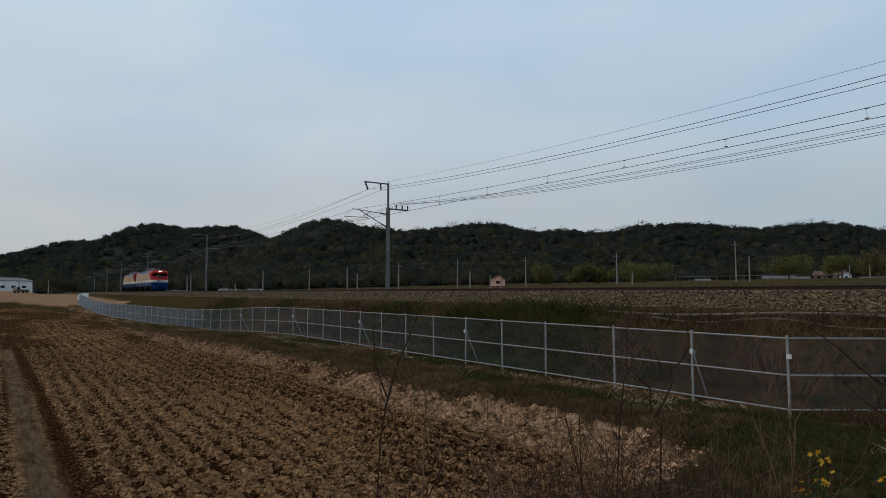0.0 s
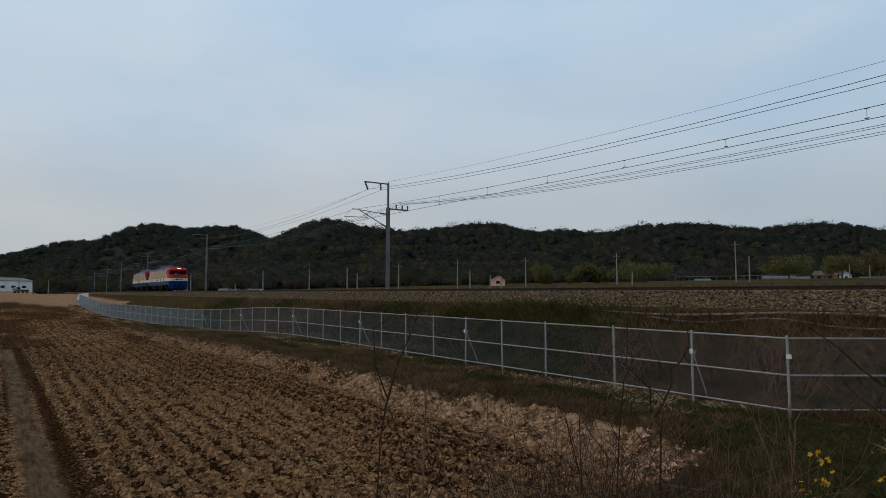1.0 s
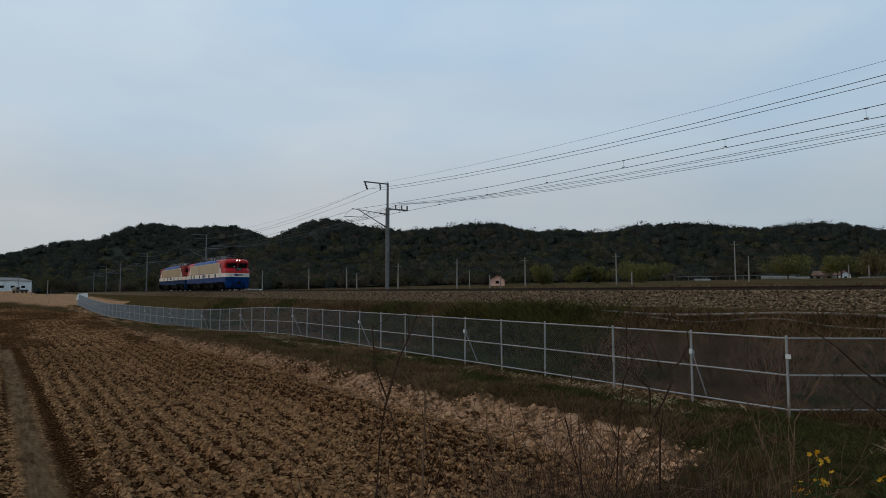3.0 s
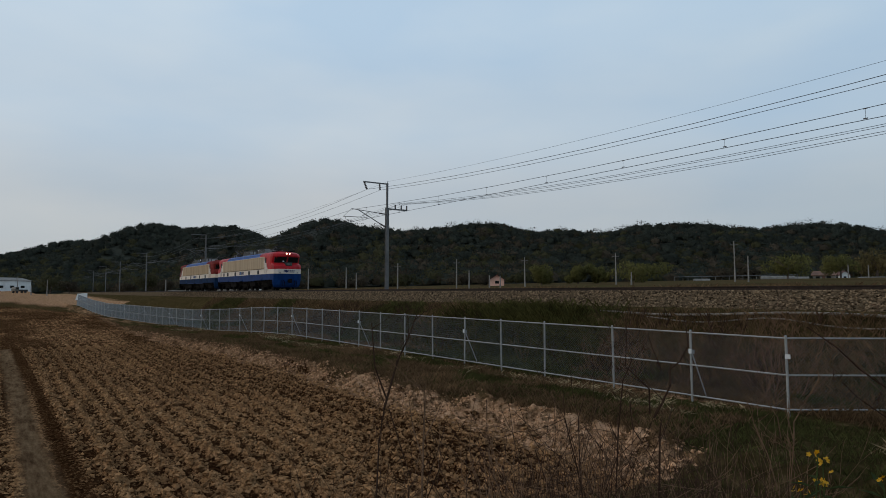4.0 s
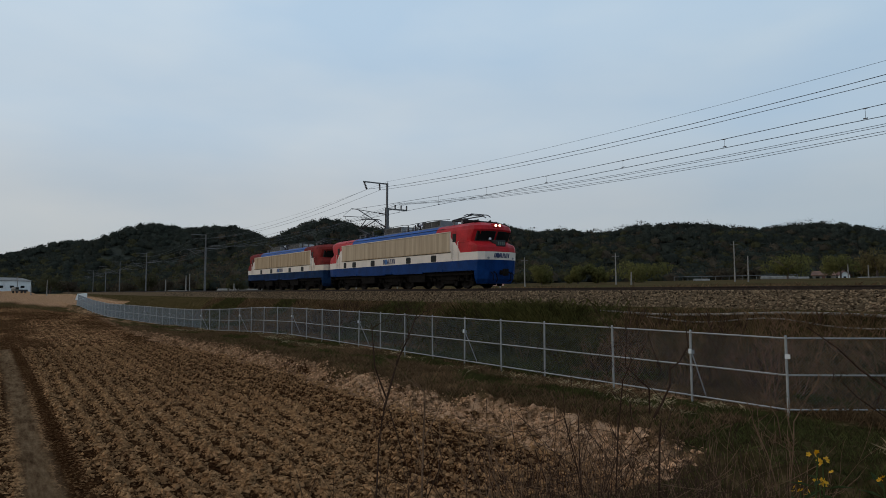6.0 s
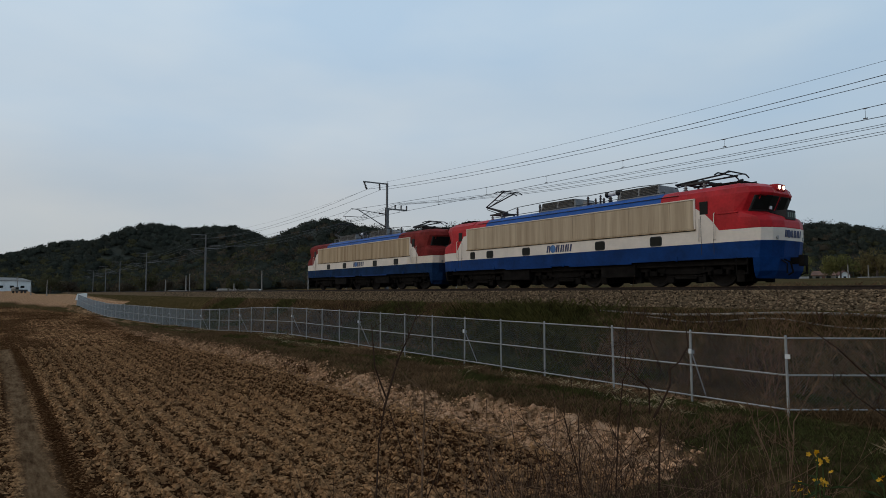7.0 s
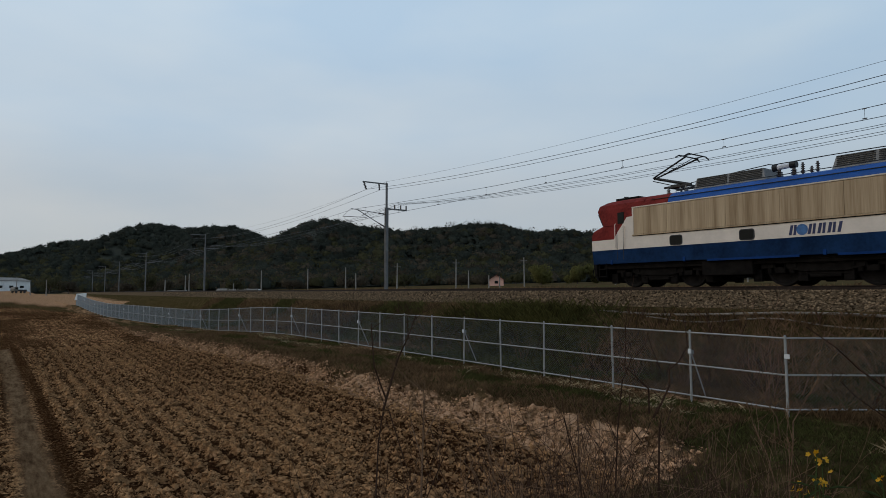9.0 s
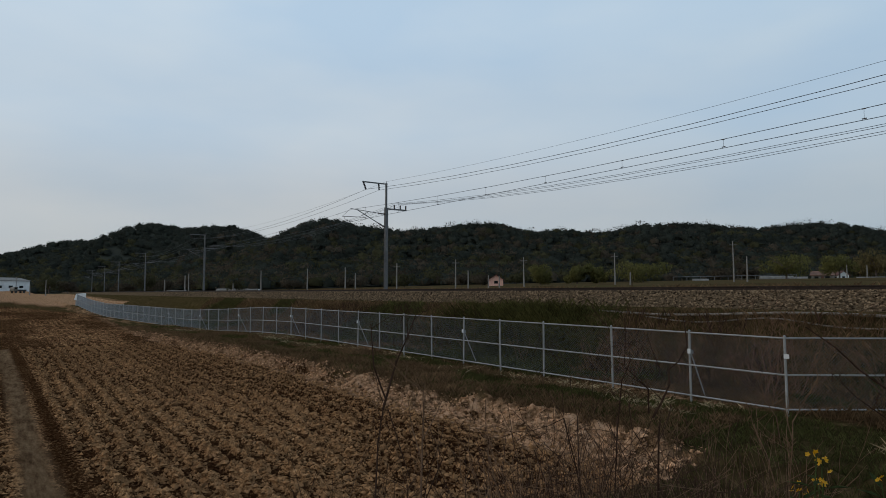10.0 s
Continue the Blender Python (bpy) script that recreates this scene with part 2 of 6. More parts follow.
def fence_z(x):
    return np.interp(x, [-260, -112, -99, -88, -71, -62, -55, -47, -42, -36.3, 0, 30], [2.2, 0.8, 0.1, -0.24, -0.29, -0.33, -0.32, -0.08, 0.12, 0.2, 0.08, 0.05])


FIELD_Z = -0.12
FURROW = 0.44


def rut_y(x):
    """The rolled lane at the field's side."""
    return 0.5 + 0.011 * (np.asarray(x, float) + 27)


def bank_edge(x):
    """The toe of the eroded bank, where the ploughing stops."""
    x = np.asarray(x, float)
    toe = np.interp(x, [-112, -90, -72, -52, -40, -31, -25, -20, -16, -13, -9, -6.5, 0, 20], [9.2, 10.1, 9.3, 8.3, 8.3, 9.0, 9.15, 9.05, 8.9, 8.95, 8.65, 8.8, 9.0, 9.0])
    return toe + 0.9 * (fbm(x * 0.55, x * 0.0 + 3, 4, 5) - 0.46)


def face_width(x):
    """How wide the bare face of the bank lies open."""
    return np.interp(x, [-45, -25, -16, -12.5, -9, -6], [0.45, 0.45, 0.85, 1.25, 1.4, 1.1])


def tilth(x, y):
    """The crumb of the ploughed soil, 0 to 1."""
    return 0.40 * fbm(x * 3.4 + 0.8 * fbm(x * 3, y * 3, 2, 6), y * 5.2, 2, 2) / 0.75 + 0.60 * vnoise(x * 8.0 + y, y * 9.5, 22)


def ridges(x, y):
    """The rows left by the plough, -1 to 1, drifting and broken."""
    wander = 0.55 * fbm(x * 0.16, y * 0.3, 3, 9) + 0.10 * fbm(x * 1.3, y * 0.8, 2, 29)
    return np.cos((y + 0.01 * x + wander) * 6.2832 / FURROW) * np.clip(0.35 + 1.5 * fbm(x * 0.22, y * 0.8, 2, 19), 0.3, 1.3)


def ground_z(x, y, fine=True):
    x, y = np.asarray(x, float), np.asarray(y, float)
    fy = fence_y(x)
    ty = track_y(x)
    fz = fence_z(x)
    rise = 2.3 * smooth(-70, -230, x) + 1.2 * smooth(-200, -300, x)
    edge = bank_edge(x)
    crest = edge + face_width(x)
    field = FIELD_Z + rise
    face = 0.0
    if fine:
        inside = 1 - smooth(edge - 0.7, edge, y)
        near = 1 - 0.75 * smooth(-41, -43, x)
        crumb = 0.24 * (tilth(x, y) - 0.48)
        track = np.exp(-((y - rut_y(x)) / 0.30) ** 4) * (x > -41)
        gully = np.exp(-((y - rut_y(x) - 0.46) / 0.2) ** 2) * 0.17 * (x > -41)
        side = np.exp(-((y - rut_y(x) + 0.36) / 0.12) ** 2) * 0.07 * (x > -41)
        field = field + (0.08 * ridges(x, y) * near + crumb) * inside * (1 - 0.93 * track) - gully - side + 0.015 * track * (fbm(x * 4, y * 5, 3, 31) - 0.45)
        field = field - 0.16 * np.exp(-((x + 41.3 + 0.12 * (y - 5) + 0.8 * (fbm(x * 0 + 2, y * 0.7, 3, 35) - 0.45)) / 0.35) ** 2) * inside
        # rills and slumped lumps in the bare face
        on_face = smooth(edge - 0.3, edge + 0.2, y) * (1 - smooth(crest - 0.15, crest + 0.35, y))
        face = on_face * (0.62 * (fbm(x * 2.2 - y * 0.9, y * 1.1, 4, 13) - 0.46) + 0.2 * (vnoise(x * 7, y * 8, 15) - 0.5))
    bank = fz + 0.1 * (1 - smooth(fy - 2.5, fy - 0.5, y)) + (0.26 * (fbm(x * 0.8, y * 0.8, 4, 11) - 0.45) if fine else 0)
    z = field + (bank - field) * smooth(edge - 0.15, crest + 0.15, y) + face
    toe = ty - 7.3
    top = 2.35 + 0.0 * x
    z = z + (top - z) * smooth(toe, ty - 3.5, y) ** 0.9
    back = 2.35 + 0.029 * np.clip(y - ty - 6, 0, 160) + 0.4 * (fbm(x * 0.02, y * 0.02, 2, 4) - 0.4) * smooth(ty + 8, ty + 30, y)
    z = np.where(y > ty, back, z)
    # the raised verge on which the viewer stands
    r = np.hypot(x - 1.0, y + 1.0)
    mound = 1.35 * (1 - smooth(3.0, 8.3, r))
    return np.maximum(z, FIELD_Z + mound + 0.02 * np.sin(x * 3) * (mound > 0))


def build_ground():
    xs = np.concatenate([-np.geomspace(4500, 122, 45), np.arange(-120, -60, 0.6), np.arange(-60, -26, 0.16), np.arange(-26, -6, 0.062), np.arange(-6, 6, 0.2), np.arange(6, 30, 1.0), np.geomspace(30, 3000, 30)])
    ys = np.concatenate([-np.geomspace(3000, 3, 30), np.arange(-2.5, -0.6, 0.15), np.arange(-0.6, 11.2, 0.056), np.arange(11.2, 15.5, 0.12), np.arange(15.5, 30, 0.4), np.geomspace(30, 4500, 60)])
    X, Y = np.meshgrid(xs, ys)
    Z = ground_z(X, Y)
    v = np.stack([X.ravel(), Y.ravel(), Z.ravel()], 1)
    nx, ny = len(xs), len(ys)
    i = (np.arange(ny - 1)[:, None] * nx + np.arange(nx - 1)[None]).ravel()
    f = np.stack([i, i + 1, i + 1 + nx, i + nx], 1)
    me = mesh_np("ground", v, f)
    fy, ty = fence_y(X), track_y(X)
    edge, wide = bank_edge(X), face_width(X)
    crest = edge + wide
    n = fbm(X * 0.9, Y * 1.1, 4, 21)
    ragged = (n - 0.46) * 1.6
    grass = smooth(crest - 0.25, crest + 0.25, Y + ragged * (0.3 + 0.5 * wide))
    grass = np.maximum(grass, (1 - smooth(5.5, 7.5, np.hypot(X - 1, Y + 1))))
    grass = np.maximum(grass, smooth(-7.6, -5.8, X + 0.1 * (Y - 8) + ragged) * (Y < 30))
    sand = smooth(edge - 0.45, edge + 0.05, Y + 0.4 * ragged) * np.interp(X, [-60, -40, -24, -15], [0.25, 0.5, 0.75, 1.0]) * smooth(0.26, 0.42, fbm(X * 0.9, Y * 1.6, 3, 77) + 0.12 * smooth(-17, -11, X)) * (1 - smooth(-6.6, -5.2, X))
    sand = sand * (1 - grass)
    lying = smooth(0.5, 0.6, fbm(X * 0.45, Y * 0.8, 3, 33)) * smooth(fy - 2.5, fy - 0.6, Y) * (Y < fy + 1) * 0.7
    grass = grass * (1 - lying)
    sand = np.maximum(sand, lying)
    sand = np.maximum(sand, smooth(0, -8, X + 115 + 3.5 * np.clip(10 - Y, -5, 60) + 5 * (fbm(X * 0.06, Y * 0.06, 3, 3) - 0.45)) * ((Y < fy + 0.3) | (X < -118)) * (Y < ty - 6) * smooth(-330, -300, X) * 0.9)
    xb = X + 115 + 3.5 * np.clip(10 - Y, -5, 60)
    grass = np.maximum(grass, 0.85 * smooth(24, 14, xb + 8 * (n - 0.45)) * smooth(-4, 0, xb))
    far = np.maximum(smooth(ty + 3, ty + 8, Y), smooth(-320, -350, X))
    col = np.stack([grass.ravel(), sand.ravel(), far.ravel(), np.ones(X.size)], 1)
    att = me.color_attributes.new("zone", "FLOAT_COLOR", "POINT")
    att.data.foreach_set("color", col.ravel())
    # dry tops, shade painted into hollows and ruts, wet soil turned up in patches
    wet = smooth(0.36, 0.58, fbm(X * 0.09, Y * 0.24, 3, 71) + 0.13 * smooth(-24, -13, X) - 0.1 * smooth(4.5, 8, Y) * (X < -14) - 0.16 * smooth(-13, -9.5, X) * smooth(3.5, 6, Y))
    # follows the relief: paler on ridges and crumbs, shaded in the hollows
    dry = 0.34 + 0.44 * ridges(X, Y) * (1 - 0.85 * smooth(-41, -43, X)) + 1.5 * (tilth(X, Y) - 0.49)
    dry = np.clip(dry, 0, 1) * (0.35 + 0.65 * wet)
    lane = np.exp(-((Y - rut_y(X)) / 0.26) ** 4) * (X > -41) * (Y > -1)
    # shade painted into the gully beside the lane and the cross furrow
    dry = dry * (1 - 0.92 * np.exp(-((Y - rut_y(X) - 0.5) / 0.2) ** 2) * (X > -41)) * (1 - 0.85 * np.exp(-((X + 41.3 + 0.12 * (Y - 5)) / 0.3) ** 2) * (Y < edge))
    att = me.color_attributes.new("dry_and_shade", "FLOAT_COLOR", "POINT")
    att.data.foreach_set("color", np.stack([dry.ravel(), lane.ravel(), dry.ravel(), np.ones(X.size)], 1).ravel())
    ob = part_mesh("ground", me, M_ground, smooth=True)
    tagged(ob, "brown ploughed field with grassy banks and flat farmland", "ground", kind="structure")


build_ground()


# ---- the wooded hills ----
HILLS = ((-562, 640, 9.7, 54), (-505, 640, 39.2, 54), (-434, 620, 11.9, 52), (-395, 620, 26.5, 52), (-356, 620, 37.7, 39), (-318, 610, 25.1, 39), (-278, 600, 61.0, 38), (-245, 600, 20.4, 38), (-213, 600, 49.0, 38), (-173, 580, 44.5, 37), (-127, 520, 36.3, 33), (-93, 480, 39.6, 30), (-70, 480, 23.9, 30), (-41, 490, 33.9, 31), (-6, 500, 37.4, 32), (29, 500, 41.1, 32), (60, 500, 30.5, 32), (98, 510, 41.6, 32), (132, 520, 20.6, 33), (157, 510, 39.6, 32), (192, 500, 41.7, 32), (230, 510, 40.4, 32), (272, 520, 46.3, 33), (312, 510, 43.0, 32), (367, 530, 51.5, 44), (417, 540, 29.0, 45), (465, 540, 48.1, 45))


def hill_z(right, ahead):
    z = np.zeros_like(np.asarray(right, float))
    for r, a, h, w in HILLS:
        z = z + 0.74 * h * np.exp(-((right - r) / w) ** 2) * np.exp(-((ahead - a) / 120.0) ** 2)
    return z + 5.0 * (fbm(np.asarray(right) * 0.012, np.asarray(ahead) * 0.012, 3, 8) - 0.45) * np.clip(z / 20, 0, 1)


def build_hills():
    r, a = np.meshgrid(np.arange(-1000, 1001, 10.0), np.arange(190, 900, 10.0))
    x, y = plan(r, a)
    z = ground_z(x, y, False) - 2.0 + hill_z(r, a)
    nx = r.shape[1]
    i = (np.arange(r.shape[0] - 1)[:, None] * nx + np.arange(nx - 1)[None]).ravel()
    me = mesh_np("hill", np.stack([x.ravel(), y.ravel(), z.ravel()], 1), np.stack([i, i + 1, i + 1 + nx, i + nx], 1))
    tagged(part_mesh("hill", me, M_forest, smooth=True), "low dark wooded hills behind the farmland", "hill", kind="structure")


build_hills()


def flakes(rng, n, squash=0.7, fine=0.17, core=0.7):
    """A crown: an uneven inner mass and n loose leaf clumps set round it."""
    d = rng.normal(size=(n, 3))
    d /= np.linalg.norm(d, axis=1)[:, None]
    d[:, 2] = np.abs(d[:, 2]) * 1.1 - 0.25
    rad = rng.uniform(0.7, 1.08, n)[:, None]
    c = d * rad * np.array([1, 1, squash])
    out = c[:, None] + rng.normal(size=(n, 3, 3)) * fine
    if core:
        bm = bmesh.new()
        bmesh.ops.create_icosphere(bm, subdivisions=1, radius=core)
        for v in bm.verts:
            v.co = v.co * rng.uniform(0.82, 1.15)
            v.co.z *= squash
        bmesh.ops.delete(bm, geom=[v for v in bm.verts if v.co.z < -0.3], context="VERTS")
        out = np.concatenate([out, np.array([[v.co[:] for v in f.verts] for f in bm.faces])])
        bm.free()
    return out


def build_woods(name, label, mat, count, pick, seed, size, flake_count=70, squash=0.85, fine=0.17, core=0.7):
    rng = np.random.default_rng(seed)
    kinds = [flakes(rng, flake_count, squash, fine, core) for _ in range(8)]
    vs, ns = [], []
    while len(vs) < count:
        r, a = rng.uniform(-720, 720), rng.uniform(235, 640)
        if abs(r) > a * 0.78 + 20:
            continue
        h = float(hill_z(r, a))
        if h < 1.5 or not pick(rng, r, a, h):
            continue
        x, y = plan(r, a)
        s = size * rng.uniform(0.7, 1.35)
        k = kinds[rng.integers(8)]
        ang = rng.uniform(0, 6.28)
        ca, sa = math.cos(ang), math.sin(ang)
        q = k.reshape(-1, 3) @ np.array([[ca, sa, 0], [-sa, ca, 0], [0, 0, 1]]) * s
        nn = q + np.array([0, 0, s * 0.45]) + rng.normal(size=q.shape) * s * 0.05
        ns.append(nn / np.linalg.norm(nn, axis=1)[:, None])
        vs.append(q + np.array([x, y, float(ground_z(x, y, False)) - 2 + h + s * 0.55]))
    v, nn = facing(np.concatenate(vs), np.concatenate(ns))
    me = mesh_np(name, v, np.arange(len(v)).reshape(-1, 3))
    ob = part_mesh(name, me, mat, smooth=True)
    me.normals_split_custom_set_from_vertices(nn.tolist())
    tagged(ob, label, "woods", kind="stuff")


build_woods("pine_woods", "dark pine woods covering the hillside", M_pine, 8200, lambda g, r, a, h: True, 3, 3.7, 44, 0.85, 0.11)
build_woods("mixed_woods", "olive spring woods on the lower slopes", M_broad, 1700, lambda g, r, a, h: h < 42 * g.random(), 4, 4.0, 48, 0.8, 0.11)
build_woods("bare_woods", "grey-brown leafless woods among the pines", M_barewood, 1300, lambda g, r, a, h: h < 55 * g.random() and r > -200, 5, 4.0, 48, 0.8, 0.11)


def on_ridge(g, r, a, h):
    return r > -150 and h > 0.975 * float(hill_z(np.full(40, r), np.linspace(400, 620, 40)).max()) and g.random() < 0.6


build_woods("ridge_trees", "lacy leafless trees along the ridge", M_barewood, 150, on_ridge, 9, 4.6, 70, 1.15, 0.07, 0)


# ---- railway ----
def extruded(bm, profile, xs, ys, z=0.0):
    """A profile of (across, up) points drawn along the plan line xs, ys."""
    loft(bm, [[(x, y + p[0], z + p[1]) for p in profile] for x, y in zip(xs, ys)])


LINE_X = np.concatenate([np.arange(-520, -140, 14.0), np.arange(-140, -70, 6.0), np.array([-70, -30, 0, 30, 90, 200.0])])


def build_track():
    root = empty("railway_track", pose(0, TRACK_Y, RAIL_TOP - 0.75))
    inv = Matrix.Translation((0, -TRACK_Y, -(RAIL_TOP - 0.75)))
    ys = track_y(LINE_X)
    bm = bmesh.new()
    extruded(bm, [(-3.15, -0.1), (-1.75, 0.55), (1.75, 0.55), (3.2, -0.1)], LINE_X, ys, RAIL_TOP - 0.75)
    part("ballast_bed", bm, M_bed, root, "grey-brown crushed stone ballast", m=inv)
    prof = [(-0.075, -0.17), (-0.012, -0.14), (-0.012, -0.045), (-0.036, -0.03), (-0.036, 0), (0.036, 0), (0.036, -0.03), (0.012, -0.045), (0.012, -0.14), (0.075, -0.17)]
    for side in (-0.755, 0.755):
        bm = bmesh.new()
        extruded(bm, prof, LINE_X, ys + side, RAIL_TOP)
        part("rail", bm, M_rail, root, m=inv)
    bm = bmesh.new()
    box(bm, (-0.13, -1.25, -0.2), (0.13, 1.25, 0), 0.02)
    me = bpy.data.meshes.new("sleeper")
    bm.to_mesh(me)
    bm.free()
    for i in range(150):
        x = 14 - i * 0.62
        part_mesh("sleeper", me, M_concrete, root, m=inv @ pose(x, float(track_y(x)), RAIL_TOP - 0.175))
    tagged(root, "single railway line on crushed stone ballast", "railway track")
    # loose stones of the ballast shoulder
    rng = np.random.default_rng(7)
    base = np.array([[1, 0, 0], [-1, 0.2, 0], [0, 1, 0.1], [0.1, -1, 0], [0, 0.1, 0.8], [0, 0, -0.8]], float)
    tri = np.array([[0, 2, 4], [2, 1, 4], [1, 3, 4], [3, 0, 4], [2, 0, 5], [1, 2, 5], [3, 1, 5], [0, 3, 5]])
    n = 46000
    x = 10 - 120 * rng.random(n) ** 1.9
    u = rng.random(n)
    across = -3.45 + u * 2.6
    zz = np.interp(across, [-3.15, -1.75, 0], [-0.1, 0.55, 0.55]) + RAIL_TOP - 0.75
    v = base[None] * rng.uniform(0.028, 0.075, (n, 1, 1)) + rng.normal(size=(n, 6, 3)) * 0.008
    a = rng.uniform(0, 6.28, n)
    ca, sa = np.cos(a)[:, None], np.sin(a)[:, None]
    v = np.stack([v[..., 0] * ca - v[..., 1] * sa, v[..., 0] * sa + v[..., 1] * ca, v[..., 2]], -1)
    v += np.stack([x, track_y(x) + across, zz + 0.01], 1)[:, None]
    f = (tri[None] + (np.arange(n) * 6)[:, None, None]).reshape(-1, 3)
    tagged(part_mesh("ballast_stones", mesh_np("ballast_stones", v.reshape(-1, 3), f), M_stone), "loose grey-brown crushed stones of the track bed", "ballast", kind="stuff")


build_track()


# ---- the fence ----
M_tagwhite = material("white_plastic_tag", (0.6, 0.6, 0.58), 0.6, 0, 0.1)
def chain_panel(length, height, cell, r):
    """Chain-link netting: crossed diagonal wires, cut to the bay."""
    vs, fs = [], []
    step = cell
    for sgn in (1, -1):
        k = -height
        while k < length + (height if sgn < 0 else 0):
            a0, a1 = (k, 0.0), (k + sgn * height, height)
            lo, hi = 0.0, 1.0
            dx = a1[0] - a0[0]
            t0, t1 = sorted(((0 - a0[0]) / dx, (length - a0[0]) / dx))
            lo, hi = max(lo, t0), min(hi, t1)
            if hi > lo:
                p = (a0[0] + dx * lo, height * lo)
                q = (a0[0] + dx * hi, height * hi)
                b = len(vs)
                o = 0.004 * sgn
                for pt in (p, q):
                    vs += [(pt[0] - r, o, pt[1]), (pt[0] + r, o, pt[1]), (pt[0], o + r * 1.6, pt[1])]
                fs += [(b, b + 1, b + 4, b + 3), (b + 1, b + 2, b + 5, b + 4), (b + 2, b, b + 3, b + 5)]
            k += step
    return mesh_np("netting", vs, fs)


def build_fence():
    root = empty("chain_link_fence", pose(-36.3, 14.5, 0.1))
    inv = Matrix.Translation((36.3, -14.5, -0.1))
    bay, height = 2.4, 1.75
    xs = [-5.92, -7.3, -9.7, -12.2, -15.0]
    x = xs[-1]
    while x > -112:
        x -= 2.15
        xs.append(x)
    bm = bmesh.new()
    tube(bm, (0, 0, -0.3), (0, 0, height + 0.04), 0.03, n=8)
    tube(bm, (0, 0, height + 0.04), (0, 0, height + 0.07), 0.034, 0.015, n=8)
    post = bpy.data.meshes.new("post")
    bm.to_mesh(post)
    bm.free()
    bm = bmesh.new()
    tube(bm, (0, 0, 0), (1, 0, 0), 0.021, n=6)
    rail = bpy.data.meshes.new("rail")
    bm.to_mesh(rail)
    bm.free()
    near, far = chain_panel(1.0 * bay, height - 0.15, 0.075, 0.0017), chain_panel(1.0 * bay, height - 0.15, 0.15, 0.0075)
    bm = bmesh.new()
    tube(bm, (0, 0, 0), (0.02, 0.55, -1.15), 0.018, n=6)
    box(bm, (-0.04, -0.05, -0.05), (0.05, 0.05, 0.06), 0.01)
    stay = bpy.data.meshes.new("stay")
    bm.to_mesh(stay)
    bm.free()
    bm = bmesh.new()
    box(bm, (-0.035, -0.09, -0.05), (0.05, -0.06, 0.07), 0.008)
    cap = bpy.data.meshes.new("stay_cap")
    bm.to_mesh(cap)
    bm.free()
    pts = [Vector((x, float(fence_line(x)), float(fence_z(x)) + 0.02)) for x in xs]
    for i, p in enumerate(pts):
        part_mesh("post", post, M_galv, root, m=inv @ Matrix.Translation(p) @ pose(0, 0, 0, random.uniform(-1, 1), random.uniform(-0.8, 0.8), 0))
        if i % 4 == 2:
            part_mesh("stay_cap", cap, M_tagwhite, root, "white plastic cap", m=inv @ Matrix.Translation(p + Vector((0, 0.03, 1.27))))
            part_mesh("stay", stay, M_galv, root, "slanted galvanised brace", m=inv @ Matrix.Translation(p + Vector((0, 0.03, 1.25))))
        if i + 1 < len(pts):
            q = pts[i + 1]
            d = q - p
            turn = Matrix.Translation(p) @ d.to_track_quat("X", "Z").to_matrix().to_4x4()
            sc = Matrix.Diagonal((d.length, 1, 1, 1))
            for h in (0.17, 0.93, height):
                part_mesh("rail", rail, M_galv, root, m=inv @ turn @ Matrix.Translation((0, 0, h)) @ sc)
            part_mesh("netting", near if i < 22 else far, M_mesh, root, m=inv @ turn @ Matrix.Translation((0, 0, 0.13)) @ Matrix.Diagonal((d.length / bay, 1, 1, 1)))
    bm = bmesh.new()
    box(bm, (-0.02, -0.045, 1.30), (0.10, -0.035, 1.40), 0.003)
    part("tag_plate", bm, M_tagwhite, root, "small white tag on a post", m=inv @ Matrix.Translation(pts[1]))
    tagged(root, "galvanised chain-link fence with three rails along the bank", "fence")


build_fence()


# ---- overhead line ----
POLE_X = (134.0, 74.0, 14.0, -46.6, -105.2, -162.8, -213.8, -255.2, -306.4)
POLE_OFF = 3.2
CONTACT, CARRIER = RAIL_TOP + 5.6, RAIL_TOP + 6.6


